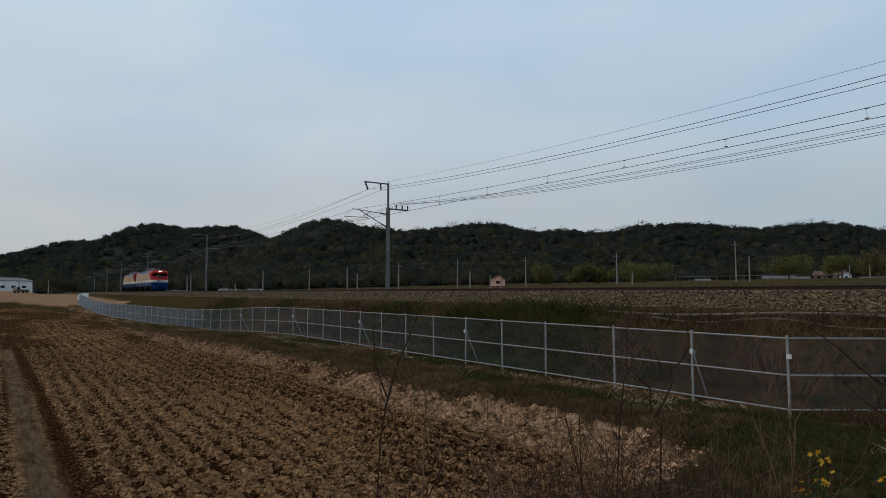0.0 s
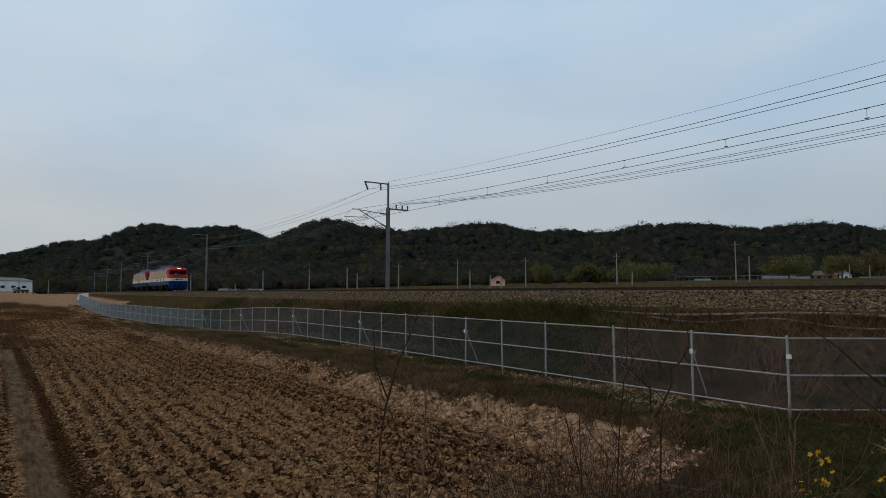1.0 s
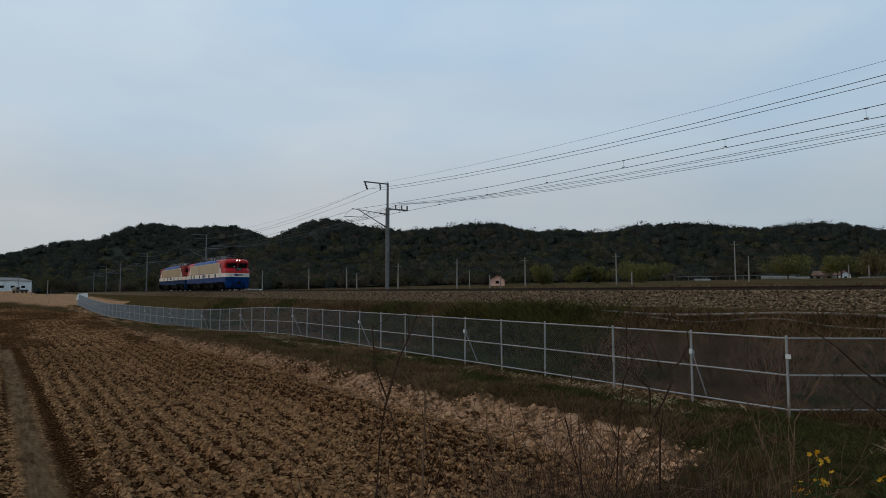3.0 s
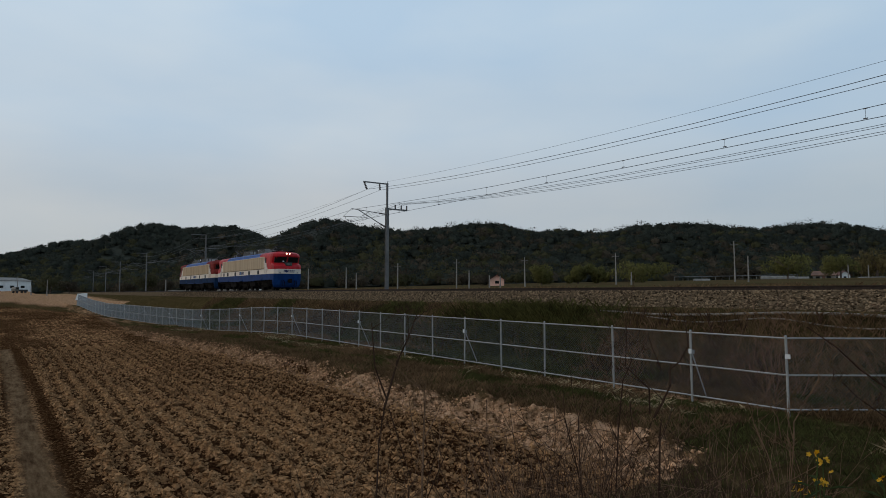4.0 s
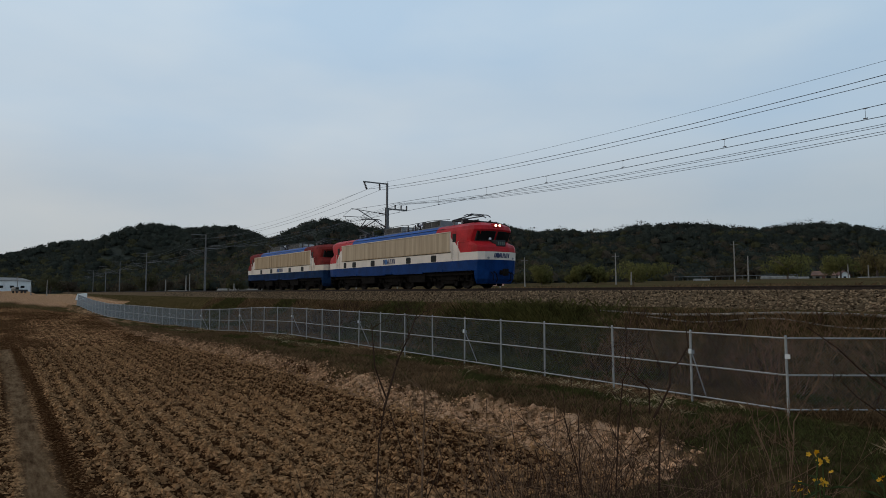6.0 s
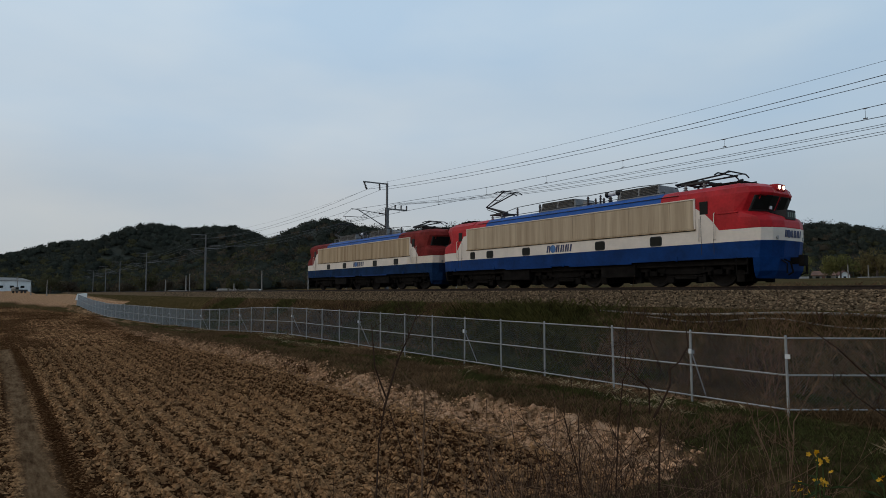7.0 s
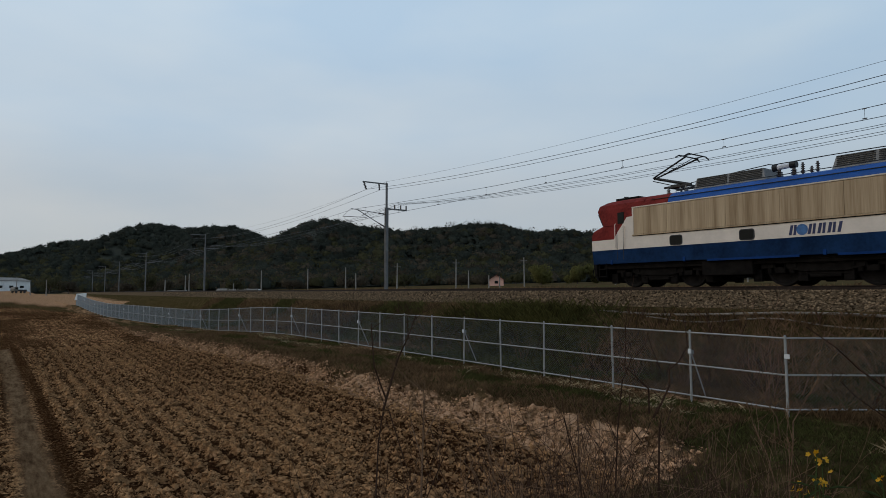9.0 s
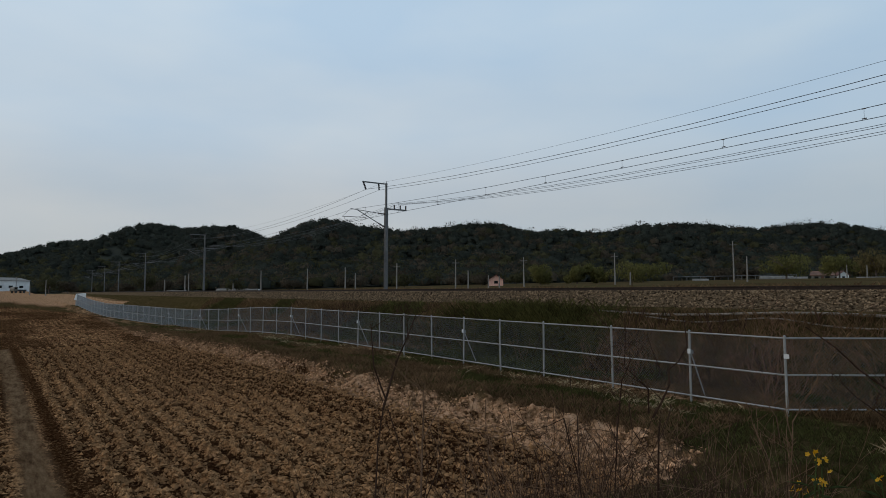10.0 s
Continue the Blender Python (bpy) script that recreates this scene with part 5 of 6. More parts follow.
def pole(bearing, ahead, h, arm, name="utility_pole"):
    x, y, z = spot(bearing, ahead)
    root = empty(name, pose(x, y, z - 0.2, 0, random.uniform(-0.6, 0.6), 35))
    bm = bmesh.new()
    tube(bm, (0, 0, 0), (0, 0, h), 0.15, 0.09, n=8)
    part("shaft", bm, M_postgrey, root)
    if arm:
        bm = bmesh.new()
        box(bm, (-0.7, -0.04, h - 0.75), (0.7, 0.04, h - 0.65))
        part("crossarm", bm, M_polegrey, root)
        for xx in (-0.6, 0, 0.6):
            bm = bmesh.new()
            tube(bm, (xx, 0, h - 0.65), (xx, 0, h - 0.45), 0.05, 0.03)
            part("insulator", bm, M_insul, root)
    tagged(root, "slim pale concrete utility pole in the fields", "utility pole", "utility poles in the fields")


for b, a, h, arm in ((461, 128, 8.4, True), (482, 122, 5.2, False), (129, 128, 6.2, True), (273, 128, 6.6, True), (21, 125, 6.0, True), (41, 118, 3.6, False), (-72, 122, 5.4, True), (-153, 122, 4.8, False),
                     (-137, 118, 3.6, False), (-213, 130, 5.0, False), (-286, 135, 5.0, False), (-406, 130, 4.2, False), (-438, 132, 3.4, False), (-625, 190, 5.0, False), (-672, 215, 5.5, True), (-400, 150, 5.0, False),
                     (640, 150, 3.4, False), (672, 150, 3.2, False), (-330, 140, 2.4, False), (90, 112, 2.4, False), (73, 116, 2.6, False), (297, 118, 2.6, False), (-650, 175, 3.0, False)):
    pole(b, a, h, arm)


def guardrail():
    x0, y0, z0 = spot(365, 185)
    x1, y1, z1 = spot(560, 185)
    root = empty("guardrail", pose(x0, y0, z0))
    d = Vector((x1 - x0, y1 - y0, z1 - z0))
    bm = bmesh.new()
    tube(bm, (0, 0, 1.15), d + Vector((0, 0, 1.15)), 0.12)
    part("beam", bm, M_polegrey, root)
    for k in range(10):
        p = d * (k / 9)
        bm = bmesh.new()
        box(bm, (p.x - 0.06, p.y - 0.06, p.z - 0.3), (p.x + 0.06, p.y + 0.06, p.z + 1.2))
        part("post", bm, M_polegrey, root)
    tagged(root, "pale steel guardrail of a far road", "guardrail")


guardrail()


def sheet_panel():
    x, y = -112.2, 10.4
    root = empty("barrier_panel", pose(x, y, float(fence_z(x)) + 0.0, 0, 0, 55))
    bm = bmesh.new()
    loft(bm, [[(-0.9, s, 0.95), (0.9, s, 0.9), (0.9, s, 2.0), (-0.6, s, 1.9)] for s in (-0.03, 0.03)])
    bmesh.ops.recalc_face_normals(bm, faces=bm.faces)
    part("sheet", bm, M_shed, root)
    for xx in (-0.55, 0.8):
        bm = bmesh.new()
        tube(bm, (xx, 0.06, -0.3), (xx, 0.06, 1.9), 0.035)
        part("post", bm, M_galv, root)
    tagged(root, "white sheet-metal barrier panel at the fence's end", "barrier")


sheet_panel()


def trackside_box():
    x = -18.2
    y = TRACK_Y + 3.4
    root = empty("trackside_cabinet", pose(x, y, 2.35))
    bm = bmesh.new()
    box(bm, (-0.17, -0.14, 0.15), (0.17, 0.14, 0.8), 0.02)
    part("body", bm, M_shed, root)
    bm = bmesh.new()
    box(bm, (-0.12, -0.16, 0.35), (0.05, -0.135, 0.72), 0.01)
    part("door", bm, M_darkmetal, root)
    bm = bmesh.new()
    box(bm, (-0.2, -0.14, -0.2), (0.2, 0.14, 0.15))
    part("plinth", bm, M_concrete, root)
    tagged(root, "small white trackside cabinet with dark door", "cabinet")


trackside_box()


# ---- the bank and the foreground ----
M_clod = material("dry_soil_clod", (0.26, 0.14, 0.064), 0.95, 0, 0.4, 10.0, 0.5, 40, 0.0, rand=0.4)
M_sandlump = material("pale_sandy_lump", (0.33, 0.19, 0.105), 0.95, 0, 0.5, 10.0, 0.5, 40, 0.0, rand=0.6)
M_dry = material("dry_brown_grass", (0.135, 0.082, 0.042), 0.9, 0, 0.35, 1.0, spec=0.0, rand=0.5, leaf=True)
M_green = material("dark_green_grass", (0.062, 0.060, 0.020), 0.9, 0, 0.35, 1.0, spec=0.0, rand=0.5, leaf=True)
M_greenweed = material("olive_weed_leaves", (0.066, 0.059, 0.019), 0.9, 0, 0.35, 1.0, spec=0.0, rand=0.5, leaf=True)
M_straw = material("pale_straw", (0.34, 0.26, 0.15), 0.9, 0, 0.3, 1.0, spec=0.0, rand=0.4)
M_twig = material("brown_twig_bark", (0.052, 0.030, 0.020), 0.95, 0, 0.35, 20.0, spec=0.02)
M_paletwig = material("pale_dead_twig", (0.16, 0.095, 0.056), 0.95, 0, 0.35, 20.0, spec=0.02)
M_rosetwig = material("pinkish_dead_twig", (0.19, 0.105, 0.072), 0.95, 0, 0.35, 20.0, spec=0.02)
M_leaf = material("fresh_green_leaf", (0.045, 0.062, 0.018), 0.8, 0, 0.35, 30.0, spec=0.1)
M_petal = material("yellow_petal", (0.75, 0.43, 0.01), 0.6, 0, 0.15, 30.0)
M_pipe = material("pale_drain_pipe", (0.17, 0.14, 0.11), 0.7, 0, 0.25, 3.0)


LUMP = np.array([[1, 0, 0], [-1, 0, 0], [0, 1, 0], [0, -1, 0], [0, 0, 0.75], [0, 0, -0.75]], float)
LUMP_TRI = np.array([[0, 2, 4], [2, 1, 4], [1, 3, 4], [3, 0, 4], [2, 0, 5], [1, 2, 5], [3, 1, 5], [0, 3, 5]])


def scatter_lumps(name, label, mat, rng, x, y, s, sink=0.2):
    """Crumbs of earth of radius s, each turned and knocked out of shape, lying at x, y."""
    n = len(x)
    v = LUMP[None] * s[:, None, None] * rng.uniform(0.6, 1.3, (n, 6, 1)) + rng.normal(size=(n, 6, 3)) * (s * 0.22)[:, None, None]
    a = rng.uniform(0, 6.28, n)
    ca, sa = np.cos(a)[:, None], np.sin(a)[:, None]
    v = np.stack([v[..., 0] * ca - v[..., 1] * sa, v[..., 0] * sa + v[..., 1] * ca, v[..., 2]], -1)
    v += np.stack([x, y, ground_z(x, y) + s * sink], 1)[:, None]
    f = (LUMP_TRI[None] + (np.arange(n) * 6)[:, None, None]).reshape(-1, 3)
    tagged(part_mesh(name, mesh_np(name, v.reshape(-1, 3), f), mat), label, "soil", kind="stuff")


def build_clods():
    rng = np.random.default_rng(12)
    n = 190000
    x = -6.5 - 34 * rng.random(n) ** 1.6
    y = rng.uniform(-1.5, 9.6, n)
    want = 0.12 + 0.28 * (1 + ridges(x, y)) * 0.5 + 2.4 * (tilth(x, y) - 0.44)
    keep = (np.abs(y - rut_y(x)) > 0.36) & (np.abs(y - rut_y(x) - 0.5) > 0.18) & (rng.random(n) < want) & (y < bank_edge(x) + 0.1)
    x, y = x[keep], y[keep]
    s = 0.013 + 0.05 * rng.random(len(x)) ** 3
    scatter_lumps("soil_clods", "dry brown clods strewn over the ploughed field", M_clod, rng, x, y, s)


build_clods()


def build_sand_lumps():
    rng = np.random.default_rng(14)
    n = 22000
    x = -6.5 - 46 * rng.random(n) ** 1.5
    y = bank_edge(x) + rng.normal(0.45, 0.38, n) * (0.4 + 0.6 * face_width(x))
    s = 0.010 + 0.055 * rng.random(n) ** 4
    scatter_lumps("sand_lumps", "pale sandy lumps fallen from the bank", M_sandlump, rng, x, y, s)


build_sand_lumps()


def blades(name, label, mat, n, seed, place, height, width, lean=0.45):
    rng = np.random.default_rng(seed)
    x, y, keep = place(rng, n)
    x, y = x[keep], y[keep]
    n = len(x)
    h = height * rng.uniform(0.4, 1.3, n)
    a = rng.uniform(0, 6.283, n)
    w = width * rng.uniform(0.6, 1.4, n)
    z = ground_z(x, y)
    lx, ly = rng.normal(size=n) * lean * h, rng.normal(size=n) * lean * h
    p0 = np.stack([x - np.cos(a) * w, y - np.sin(a) * w, z - 0.02], 1)
    p1 = np.stack([x + np.cos(a) * w, y + np.sin(a) * w, z - 0.02], 1)
    p2 = np.stack([x + lx * 0.4 + np.cos(a) * w * 0.6, y + ly * 0.4 + np.sin(a) * w * 0.6, z + h * 0.6], 1)
    p3 = np.stack([x + lx, y + ly, z + h], 1)
    v = np.stack([p0, p1, p2, p3], 1).reshape(-1, 3)
    i = np.arange(n) * 4
    f = np.concatenate([np.stack([i, i + 1, i + 2], 1), np.stack([i, i + 2, i + 3], 1)])
    tagged(part_mesh(name, mesh_np(name, v, f), mat), label, "grass", kind="stuff")


def on_bank(rng, n):
    x = 1 - 62 * rng.random(n) ** 1.4
    e = bank_edge(x)
    e = e + face_width(x)
    low = e - 0.1 - 4.0 * (x > -6.3)
    y = low + rng.random(n) * (fence_y(x) - 0.1 - low)
    return x, y, e


def bank_dry(rng, n):
    x, y, e = on_bank(rng, n)
    return x, y, fbm(x * 0.5, y * 0.8, 3, 41) + 0.25 * (y < e + 1.6) - 0.5 * (x > -7) > 0.45


def bank_green(rng, n):
    x, y, e = on_bank(rng, n)
    return x, y, (fbm(x * 0.5, y * 0.8, 3, 41) < 0.5 + 0.5 * (x > -7)) & (y > e + 0.3 - 5.0 * (x > -6.5))


def bank_straw(rng, n):
    x, y, e = on_bank(rng, n)
    return x, y, (fbm(x * 0.45, y * 0.8, 3, 33) > 0.53) & (y > fence_y(x) - 2.3) & (y < fence_y(x) + 0.4)


def slope(rng, n):
    x = 3 - 75 * rng.random(n) ** 1.3
    ty = track_y(x)
    return x, ty - 4.1 - 4.7 * rng.random(n)


def slope_dry(rng, n):
    x, y = slope(rng, n)
    return x, y, fbm(x * 0.16, y * 0.3, 3, 51) - 0.35 * ((x > -23) & (x < -15.5)) > 0.36


def slope_green(rng, n):
    x, y = slope(rng, n)
    return x, y, fbm(x * 0.16, y * 0.3, 3, 51) - 0.35 * ((x > -23) & (x < -15.5)) < 0.37


def slope_tall(rng, n):
    x = rng.uniform(-46, -3, n)
    y = track_y(x) - 4.6 - 3.0 * rng.random(n)
    return x, y, (fbm(x * 0.4, y * 0.5, 2, 61) > 0.4) & ((x < -23) | (x > -15))


blades("bank_dry_grass", "dry brown grass on the field bank", M_dry, 110000, 1, bank_dry, 0.16, 0.0032)
blades("bank_green_grass", "dark green grass on the field bank", M_green, 110000, 2, bank_green, 0.12, 0.0035)
blades("bank_straw", "pale dead straw lying below the fence", M_straw, 26000, 3, bank_straw, 0.14, 0.006, 1.3)
blades("slope_dry_grass", "dry brown weeds on the railway embankment", M_dry, 90000, 4, slope_dry, 0.22, 0.0035)
blades("slope_green_grass", "dark green weeds on the railway embankment", M_green, 70000, 5, slope_green, 0.26, 0.005)
blades("tall_dry_weeds", "tall reddish-brown dry weeds beside the railway", M_twig, 6000, 6, slope_tall, 0.5, 0.003, 0.2)


def green_clump(rng, n):
    x = rng.normal(-21.6, 2.4, n)
    y = 18.0 + rng.normal(0, 0.75, n)
    return x, y, (y < 19.9) & (fbm(x * 0.7, y * 0.9, 3, 63) > 0.36)


blades("green_thicket", "olive-green leafy weeds massed on the embankment", M_greenweed, 24000, 9, green_clump, 0.34, 0.009, 0.4)


def far_edge(rng, n):
    x = 12 - 130 * rng.random(n)
    y = track_y(x) + 5.0 + 26 * rng.random(n) ** 1.5
    return x, y, fbm(x * 0.07, y * 0.12, 3, 91) > 0.42


blades("far_scrub", "dry brown scrub on the flat beyond the railway", M_dry, 30000, 8, far_edge, 0.55, 0.012)


def branch(bm, rng, p, d, length, r, depth, droop=0.0):
    """A crooked twig that tapers and forks."""
    segs = 4 if depth else 3
    for k in range(segs):
        d = (d + Vector(rng.normal(0, 0.12, 3)) + Vector((0, 0, 0.05 - droop))).normalized()
        q = p + d * (length / segs)
        r2 = max(0.002, r * (1 - 0.72 / segs))
        tube(bm, p, q, r, r2, n=4 if r < 0.008 else 5, cap=False)
        if depth and k >= 1:
            for _ in range(1 if rng.random() < 0.75 else 2):
                side = (d + Vector(rng.normal(0, 0.62, 3))).normalized()
                branch(bm, rng, q, side, length * rng.uniform(0.25, 0.5), r2 * 0.62, depth - 1, droop)
        p, r = q, r2


def bare_shrub(px_right, ahead, tip, stems, seed, mat, label, spread=0.25, depth=2, r=0.011, lean=(0, 0)):
    rng = np.random.default_rng(seed)
    x, y = plan(px_right, ahead)
    z = float(ground_z(x, y))
    h = max(0.5, tip - z) * (0.95 if px_right < 1.8 else 0.68)
    root = empty("bare_shrub", pose(x, y, z - 0.05))
    for k in range(stems):
        bm = bmesh.new()
        d = Vector((rng.normal(0, spread) + lean[0], rng.normal(0, spread) + lean[1], 1)).normalized()
        branch(bm, rng, Vector((rng.normal(0, 0.05), rng.normal(0, 0.05), 0)), d, h * rng.uniform(0.75, 1.1), r, depth)
        part("stem", bm, mat, root)
    tagged(root, label, "shrub", "bare shrubs")


# leafless shrubs on the viewer's verge
for right, ahead, tip, stems, sd, dp, rr in ((-0.25, 5.6, 1.85, 2, 3, 1, 0.007), (0.25, 6.0, 1.5, 3, 4, 1, 0.006), (0.75, 5.8, 1.5, 3, 5, 1, 0.006),
                                             (1.50, 5.6, 2.1, 2, 26, 2, 0.007), (1.2, 5.6, 1.6, 3, 8, 1, 0.006), (2.15, 5.2, 1.7, 3, 9, 2, 0.006),
                                             (2.4, 4.7, 1.8, 3, 11, 2, 0.005), (1.7, 5.0, 1.5, 4, 12, 1, 0.005), (3.1, 5.2, 1.9, 2, 13, 2, 0.005), (-1.2, 6.4, 1.1, 2, 14, 1, 0.004),
                                             (0.5, 5.2, 1.45, 3, 15, 1, 0.005), (0.95, 5.0, 1.6, 4, 16, 1, 0.005), (2.0, 4.8, 1.55, 4, 17, 1, 0.005), (1.35, 6.2, 1.5, 4, 18, 1, 0.005), (2.3, 6.0, 1.7, 4, 19, 2, 0.005)):
    bare_shrub(right, ahead, tip, stems, sd, M_twig if sd % 5 else M_paletwig, "leafless brown shrub on the grassy verge", 0.13, dp, rr * 1.6)


def limb(bm, pts, r0, r1):
    n = len(pts) - 1
    for k in range(n):
        tube(bm, pts[k], pts[k + 1], r0 + (r1 - r0) * k / n, r0 + (r1 - r0) * (k + 1) / n, n=6)


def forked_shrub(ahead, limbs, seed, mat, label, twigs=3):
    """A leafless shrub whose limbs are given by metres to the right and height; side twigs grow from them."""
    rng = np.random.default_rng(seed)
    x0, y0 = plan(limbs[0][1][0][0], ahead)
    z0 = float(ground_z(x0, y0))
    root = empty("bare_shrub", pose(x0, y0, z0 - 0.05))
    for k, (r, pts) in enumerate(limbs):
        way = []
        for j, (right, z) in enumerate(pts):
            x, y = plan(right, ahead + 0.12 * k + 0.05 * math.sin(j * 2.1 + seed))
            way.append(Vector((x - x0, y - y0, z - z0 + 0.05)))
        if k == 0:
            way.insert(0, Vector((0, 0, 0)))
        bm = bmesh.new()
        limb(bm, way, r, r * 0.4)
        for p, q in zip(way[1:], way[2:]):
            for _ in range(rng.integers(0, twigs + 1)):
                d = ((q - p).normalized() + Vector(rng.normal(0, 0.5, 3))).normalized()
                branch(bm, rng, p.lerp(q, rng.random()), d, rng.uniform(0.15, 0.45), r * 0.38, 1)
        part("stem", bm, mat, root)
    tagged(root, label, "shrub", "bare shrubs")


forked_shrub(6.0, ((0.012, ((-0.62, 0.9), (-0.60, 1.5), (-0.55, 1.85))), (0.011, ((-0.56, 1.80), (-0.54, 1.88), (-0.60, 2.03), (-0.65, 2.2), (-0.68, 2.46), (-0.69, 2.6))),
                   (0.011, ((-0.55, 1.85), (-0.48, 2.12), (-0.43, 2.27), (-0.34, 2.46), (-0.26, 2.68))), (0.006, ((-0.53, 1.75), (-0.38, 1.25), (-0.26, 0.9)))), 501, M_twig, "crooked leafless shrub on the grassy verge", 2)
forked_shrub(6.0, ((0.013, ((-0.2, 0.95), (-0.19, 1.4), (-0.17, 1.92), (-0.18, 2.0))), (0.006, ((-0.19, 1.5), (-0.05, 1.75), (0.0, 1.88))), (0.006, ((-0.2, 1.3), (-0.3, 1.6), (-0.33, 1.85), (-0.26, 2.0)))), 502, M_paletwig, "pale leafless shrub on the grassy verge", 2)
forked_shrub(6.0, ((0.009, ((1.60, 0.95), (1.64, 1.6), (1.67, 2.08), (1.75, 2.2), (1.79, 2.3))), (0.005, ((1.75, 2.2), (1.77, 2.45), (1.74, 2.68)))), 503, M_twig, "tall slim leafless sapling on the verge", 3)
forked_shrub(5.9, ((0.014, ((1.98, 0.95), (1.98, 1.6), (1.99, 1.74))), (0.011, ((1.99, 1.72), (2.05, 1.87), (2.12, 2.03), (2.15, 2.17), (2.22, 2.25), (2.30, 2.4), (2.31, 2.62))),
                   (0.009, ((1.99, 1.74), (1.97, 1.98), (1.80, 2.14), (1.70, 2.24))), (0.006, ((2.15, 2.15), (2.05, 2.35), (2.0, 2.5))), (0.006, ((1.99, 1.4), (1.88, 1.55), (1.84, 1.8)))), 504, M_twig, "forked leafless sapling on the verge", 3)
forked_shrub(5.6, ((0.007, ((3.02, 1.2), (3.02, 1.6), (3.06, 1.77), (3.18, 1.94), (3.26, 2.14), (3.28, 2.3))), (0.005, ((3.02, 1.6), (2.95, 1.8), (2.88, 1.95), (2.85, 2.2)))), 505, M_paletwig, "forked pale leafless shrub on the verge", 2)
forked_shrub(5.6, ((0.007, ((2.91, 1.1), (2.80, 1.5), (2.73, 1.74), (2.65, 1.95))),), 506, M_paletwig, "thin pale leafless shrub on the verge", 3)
# brush between fence and embankment
for k in range(16):
    rng = np.random.default_rng(200 + k)
    xx = -27 + k * 1.75 + rng.uniform(-0.6, 0.6)
    yy = rng.uniform(15.4, 18.2)
    right = xx * SN + yy * CS
    ahead = -xx * CS + yy * SN
    bare_shrub(right, ahead, rng.uniform(1.5, 2.3), 4, 300 + k, M_paletwig if k % 2 else M_twig, "tangled leafless brush behind the fence", 0.55, 2, 0.012)


for k, (xx, yy, tip) in enumerate(((-8.6, 15.9, 2.3), (-7.9, 16.3, 2.4), (-8.2, 15.6, 1.9), (-12.6, 15.9, 2.1), (-13.6, 16.3, 2.0), (-11.2, 16.4, 2.1), (-6.4, 17.2, 2.5), (-9.6, 17.0, 2.3))):
    bare_shrub(xx * SN + yy * CS, -xx * CS + yy * SN, tip + 0.5, 7, 700 + k, M_rosetwig, "dense pinkish-brown leafless brush behind the fence", 0.6, 2, 0.010)


def low_weeds():
    """Thin dead stalks on the verge, past counting."""
    for name, mat, count, seed in (("dead_weed_stalks", M_paletwig, 260, 90), ("brown_weed_stalks", M_twig, 330, 91)):
        rng = np.random.default_rng(seed)
        bm = bmesh.new()
        for k in range(count):
            ahead = rng.uniform(4.6, 7.4)
            right = rng.uniform(0.08, 0.56) * ahead if k % 5 else rng.uniform(-0.2, 0.6) * ahead
            x, y = plan(right, ahead)
            d = Vector((rng.normal(0, 0.16), rng.normal(0, 0.16), 1)).normalized()
            branch(bm, rng, Vector((x, y, float(ground_z(x, y)) - 0.03)), d, rng.uniform(0.5, 1.45), rng.uniform(0.0035, 0.006), 1)
        tagged(part(name, bm, mat), "thin dead weed stalks on the verge", "weeds", kind="stuff")


low_weeds()


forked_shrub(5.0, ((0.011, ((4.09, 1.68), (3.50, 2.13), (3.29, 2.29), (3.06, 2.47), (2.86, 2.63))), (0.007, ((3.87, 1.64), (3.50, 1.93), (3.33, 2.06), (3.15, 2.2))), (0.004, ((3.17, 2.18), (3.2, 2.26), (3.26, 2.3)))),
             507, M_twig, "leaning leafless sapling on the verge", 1)


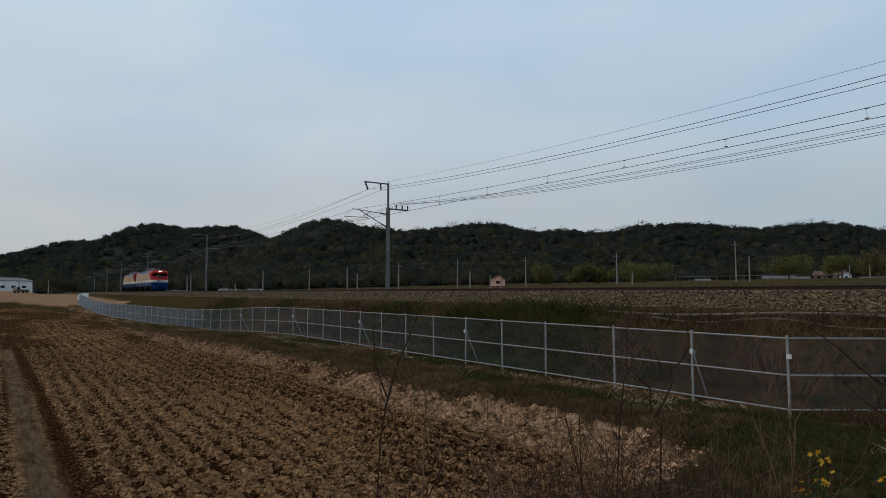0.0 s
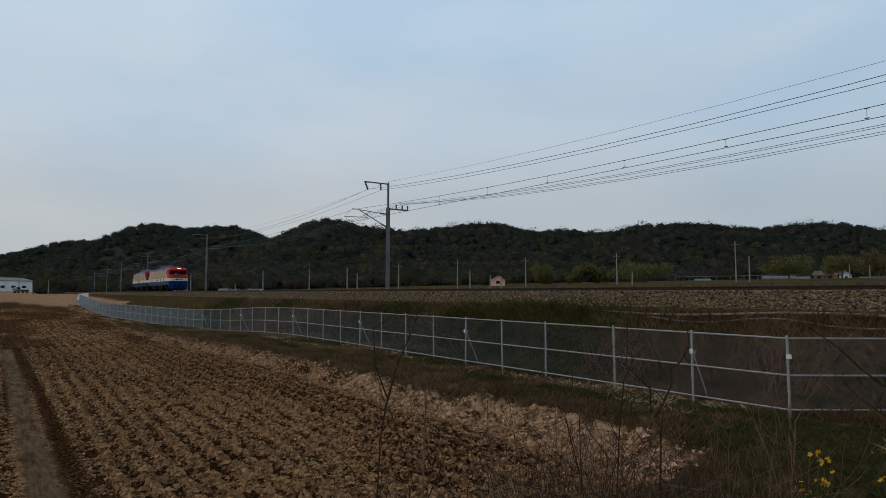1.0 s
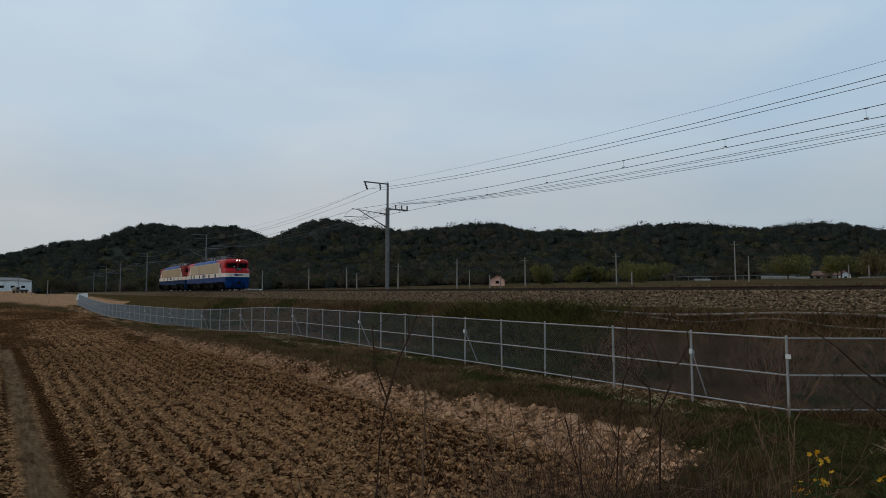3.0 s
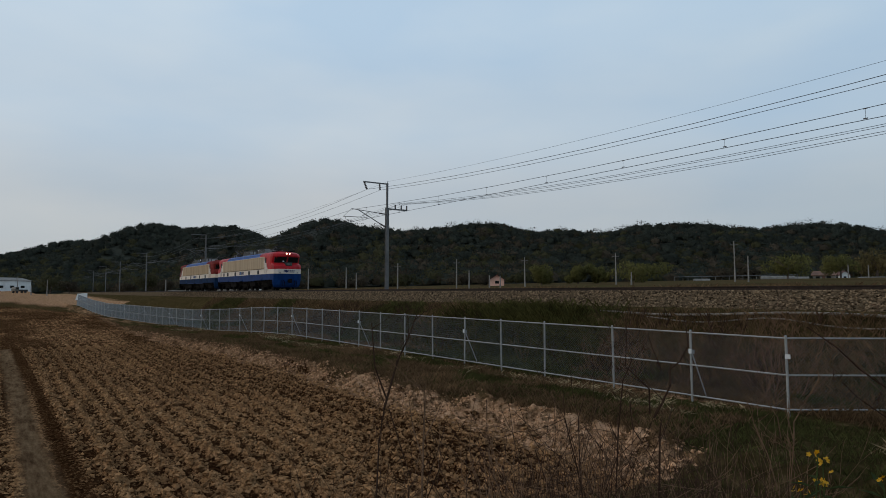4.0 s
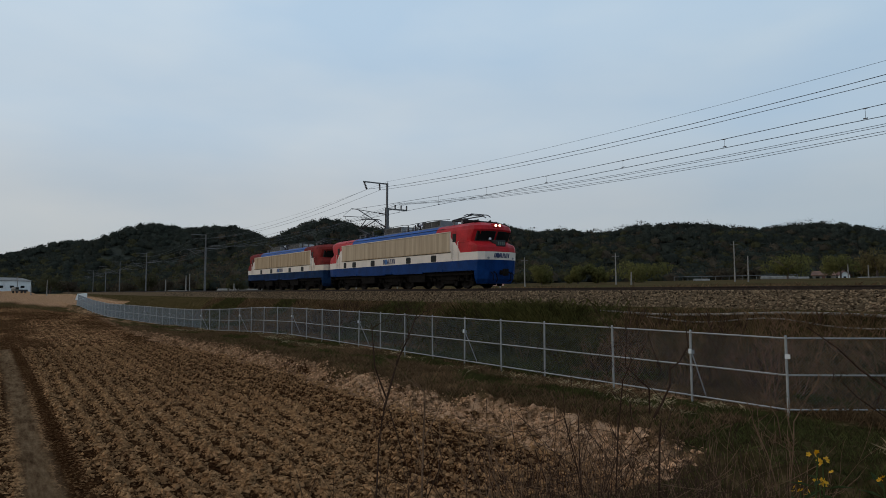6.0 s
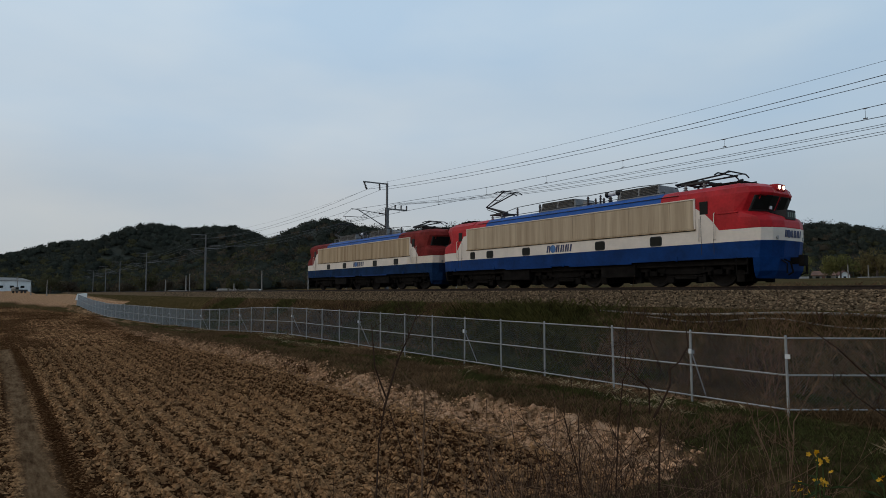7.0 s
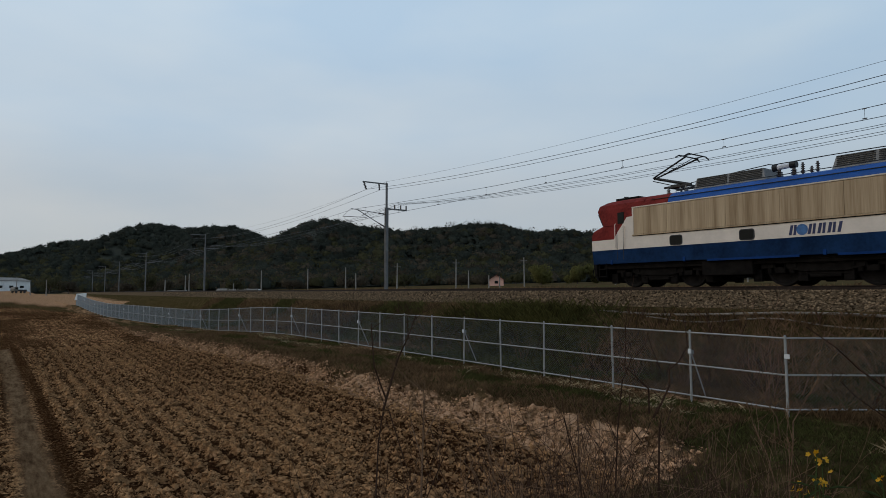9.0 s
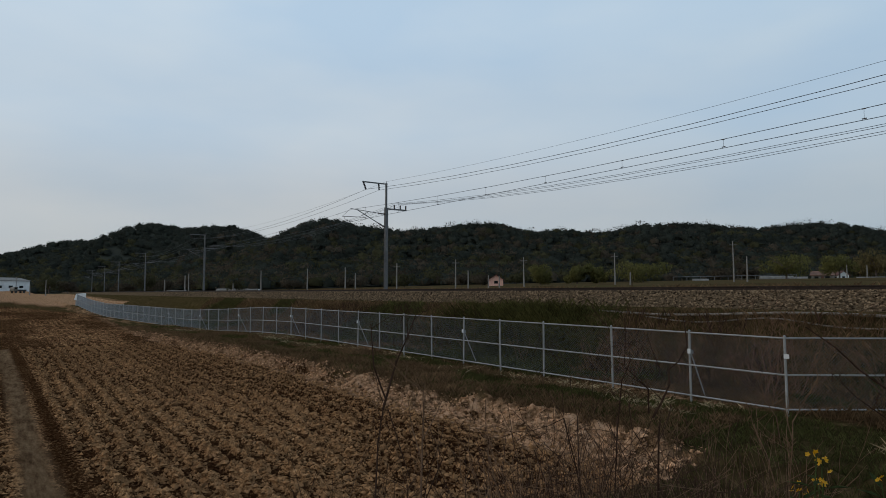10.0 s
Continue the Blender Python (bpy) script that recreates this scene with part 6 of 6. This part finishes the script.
def flower_plant(right, ahead, heights, seed):
    rng = np.random.default_rng(seed)
    x, y = plan(right, ahead)
    z = float(ground_z(x, y))
    root = empty("yellow_flower_plant", pose(x, y, z - 0.03))
    for h in heights:
        top = Vector((rng.normal(0, 0.09), rng.normal(0, 0.09), h - z))
        mid = Vector((top.x * 0.3, top.y * 0.3, top.z * 0.55))
        bm = bmesh.new()
        pipe(bm, [(0, 0, 0), mid, top], 0.0035, 5)
        stalk = part("stalk", bm, M_leaf, root)
        for k in range(7):
            t = rng.uniform(0.35, 0.92)
            p = mid.lerp(top, (t - 0.35) / 0.6) if t > 0.35 else mid
            a = rng.uniform(0, 6.28)
            d = Vector((math.cos(a), math.sin(a), rng.uniform(0.0, 0.5)))
            sd = Vector((-math.sin(a), math.cos(a), 0)) * 0.02
            ln = rng.uniform(0.08, 0.17)
            bm = bmesh.new()
            vs = [bm.verts.new(q) for q in (p, p + d * ln * 0.5 + sd, p + d * ln + Vector((0, 0, -0.02)), p + d * ln * 0.5 - sd)]
            bm.faces.new((vs[0], vs[1], vs[2]))
            bm.faces.new((vs[0], vs[2], vs[3]))
            bmesh.ops.solidify(bm, geom=bm.faces[:], thickness=0.001)
            part("leaf", bm, M_leaf, stalk)
        for k in range(rng.integers(3, 6)):
            c = top + Vector(rng.normal(0, 0.03, 3))
            bm = bmesh.new()
            tilt = Euler((rng.uniform(-1.2, 1.2), rng.uniform(-1.2, 1.2), 0)).to_matrix()
            for j in range(5):
                a = j * 1.2566 + rng.uniform(0, 0.4)
                d = tilt @ Vector((math.cos(a), math.sin(a), 0.35))
                sd = tilt @ Vector((-math.sin(a), math.cos(a), 0)) * 0.007
                vs = [bm.verts.new(q) for q in (c, c + d * 0.009 + sd, c + d * 0.017, c + d * 0.009 - sd)]
                bm.faces.new(vs)
            bmesh.ops.solidify(bm, geom=bm.faces[:], thickness=0.001)
            part("flower", bm, M_petal, stalk)
    tagged(root, "wild plant with small yellow flowers and green leaves", "flower", "yellow flowers on the verge")


flower_plant(2.02, 3.6, (2.02, 1.90, 1.78), 1)
flower_plant(2.12, 3.6, (1.99, 1.86, 1.76), 2)
flower_plant(2.2, 3.65, (1.80, 1.72), 3)
flower_plant(2.52, 3.6, (1.86, 1.74, 1.70), 4)


def drain_pipe():
    bm = bmesh.new()
    pts = []
    for k in range(19):
        x = -17 + k * 1.0
        y = TRACK_Y - 4.25 + 0.15 * math.sin(x * 0.6)
        pts.append((x, y, float(ground_z(x, y)) + 0.05 + 0.06 * math.sin(x * 0.45)))
    pipe(bm, pts, 0.042, 7)
    tagged(part("drain_pipe", bm, M_pipe), "pale pipe lying along the embankment", "pipe")


drain_pipe()


def low_hose():
    bm = bmesh.new()
    pts = []
    for k in range(15):
        x = -14.5 + k * 0.6
        y = TRACK_Y - 4.55 + 0.12 * math.sin(x * 1.1)
        pts.append((x, y, float(ground_z(x, y)) + 0.04 + 0.03 * math.sin(x * 1.7)))
    pipe(bm, pts, 0.025, 6)
    tagged(part("rubber_hose", bm, M_pipe), "thin pale hose lying on the embankment", "hose")


low_hose()


# ---- what moves ----
SPEED, GAP = 16.33, 20.9


def on_line(x):
    y = float(track_y(x))
    slope = (float(track_y(x + 5)) - float(track_y(x - 5))) / 10
    return pose(x, y, RAIL_TOP, 0, 0, math.degrees(math.atan(slope)))


def motions():
    for loco, back in ((lead, 0.0), (trail, GAP)):
        rows = []
        for k in range(21):
            t = k * 0.5
            rows.append((t, on_line(-46.2 + SPEED * (t - 5.5) - back)))
        walk(loco, rows)
        for ob in loco.children_recursive:
            if ob.name.startswith("wheelset"):
                p = ob.matrix_basis.translation.copy()
                spin = []
                for k in range(301):
                    t = k / 30.0
                    spin.append((t, Matrix.Translation(p) @ Matrix.Rotation(SPEED * t / 0.625, 4, "Y")))
                walk(ob, spin)


motions()
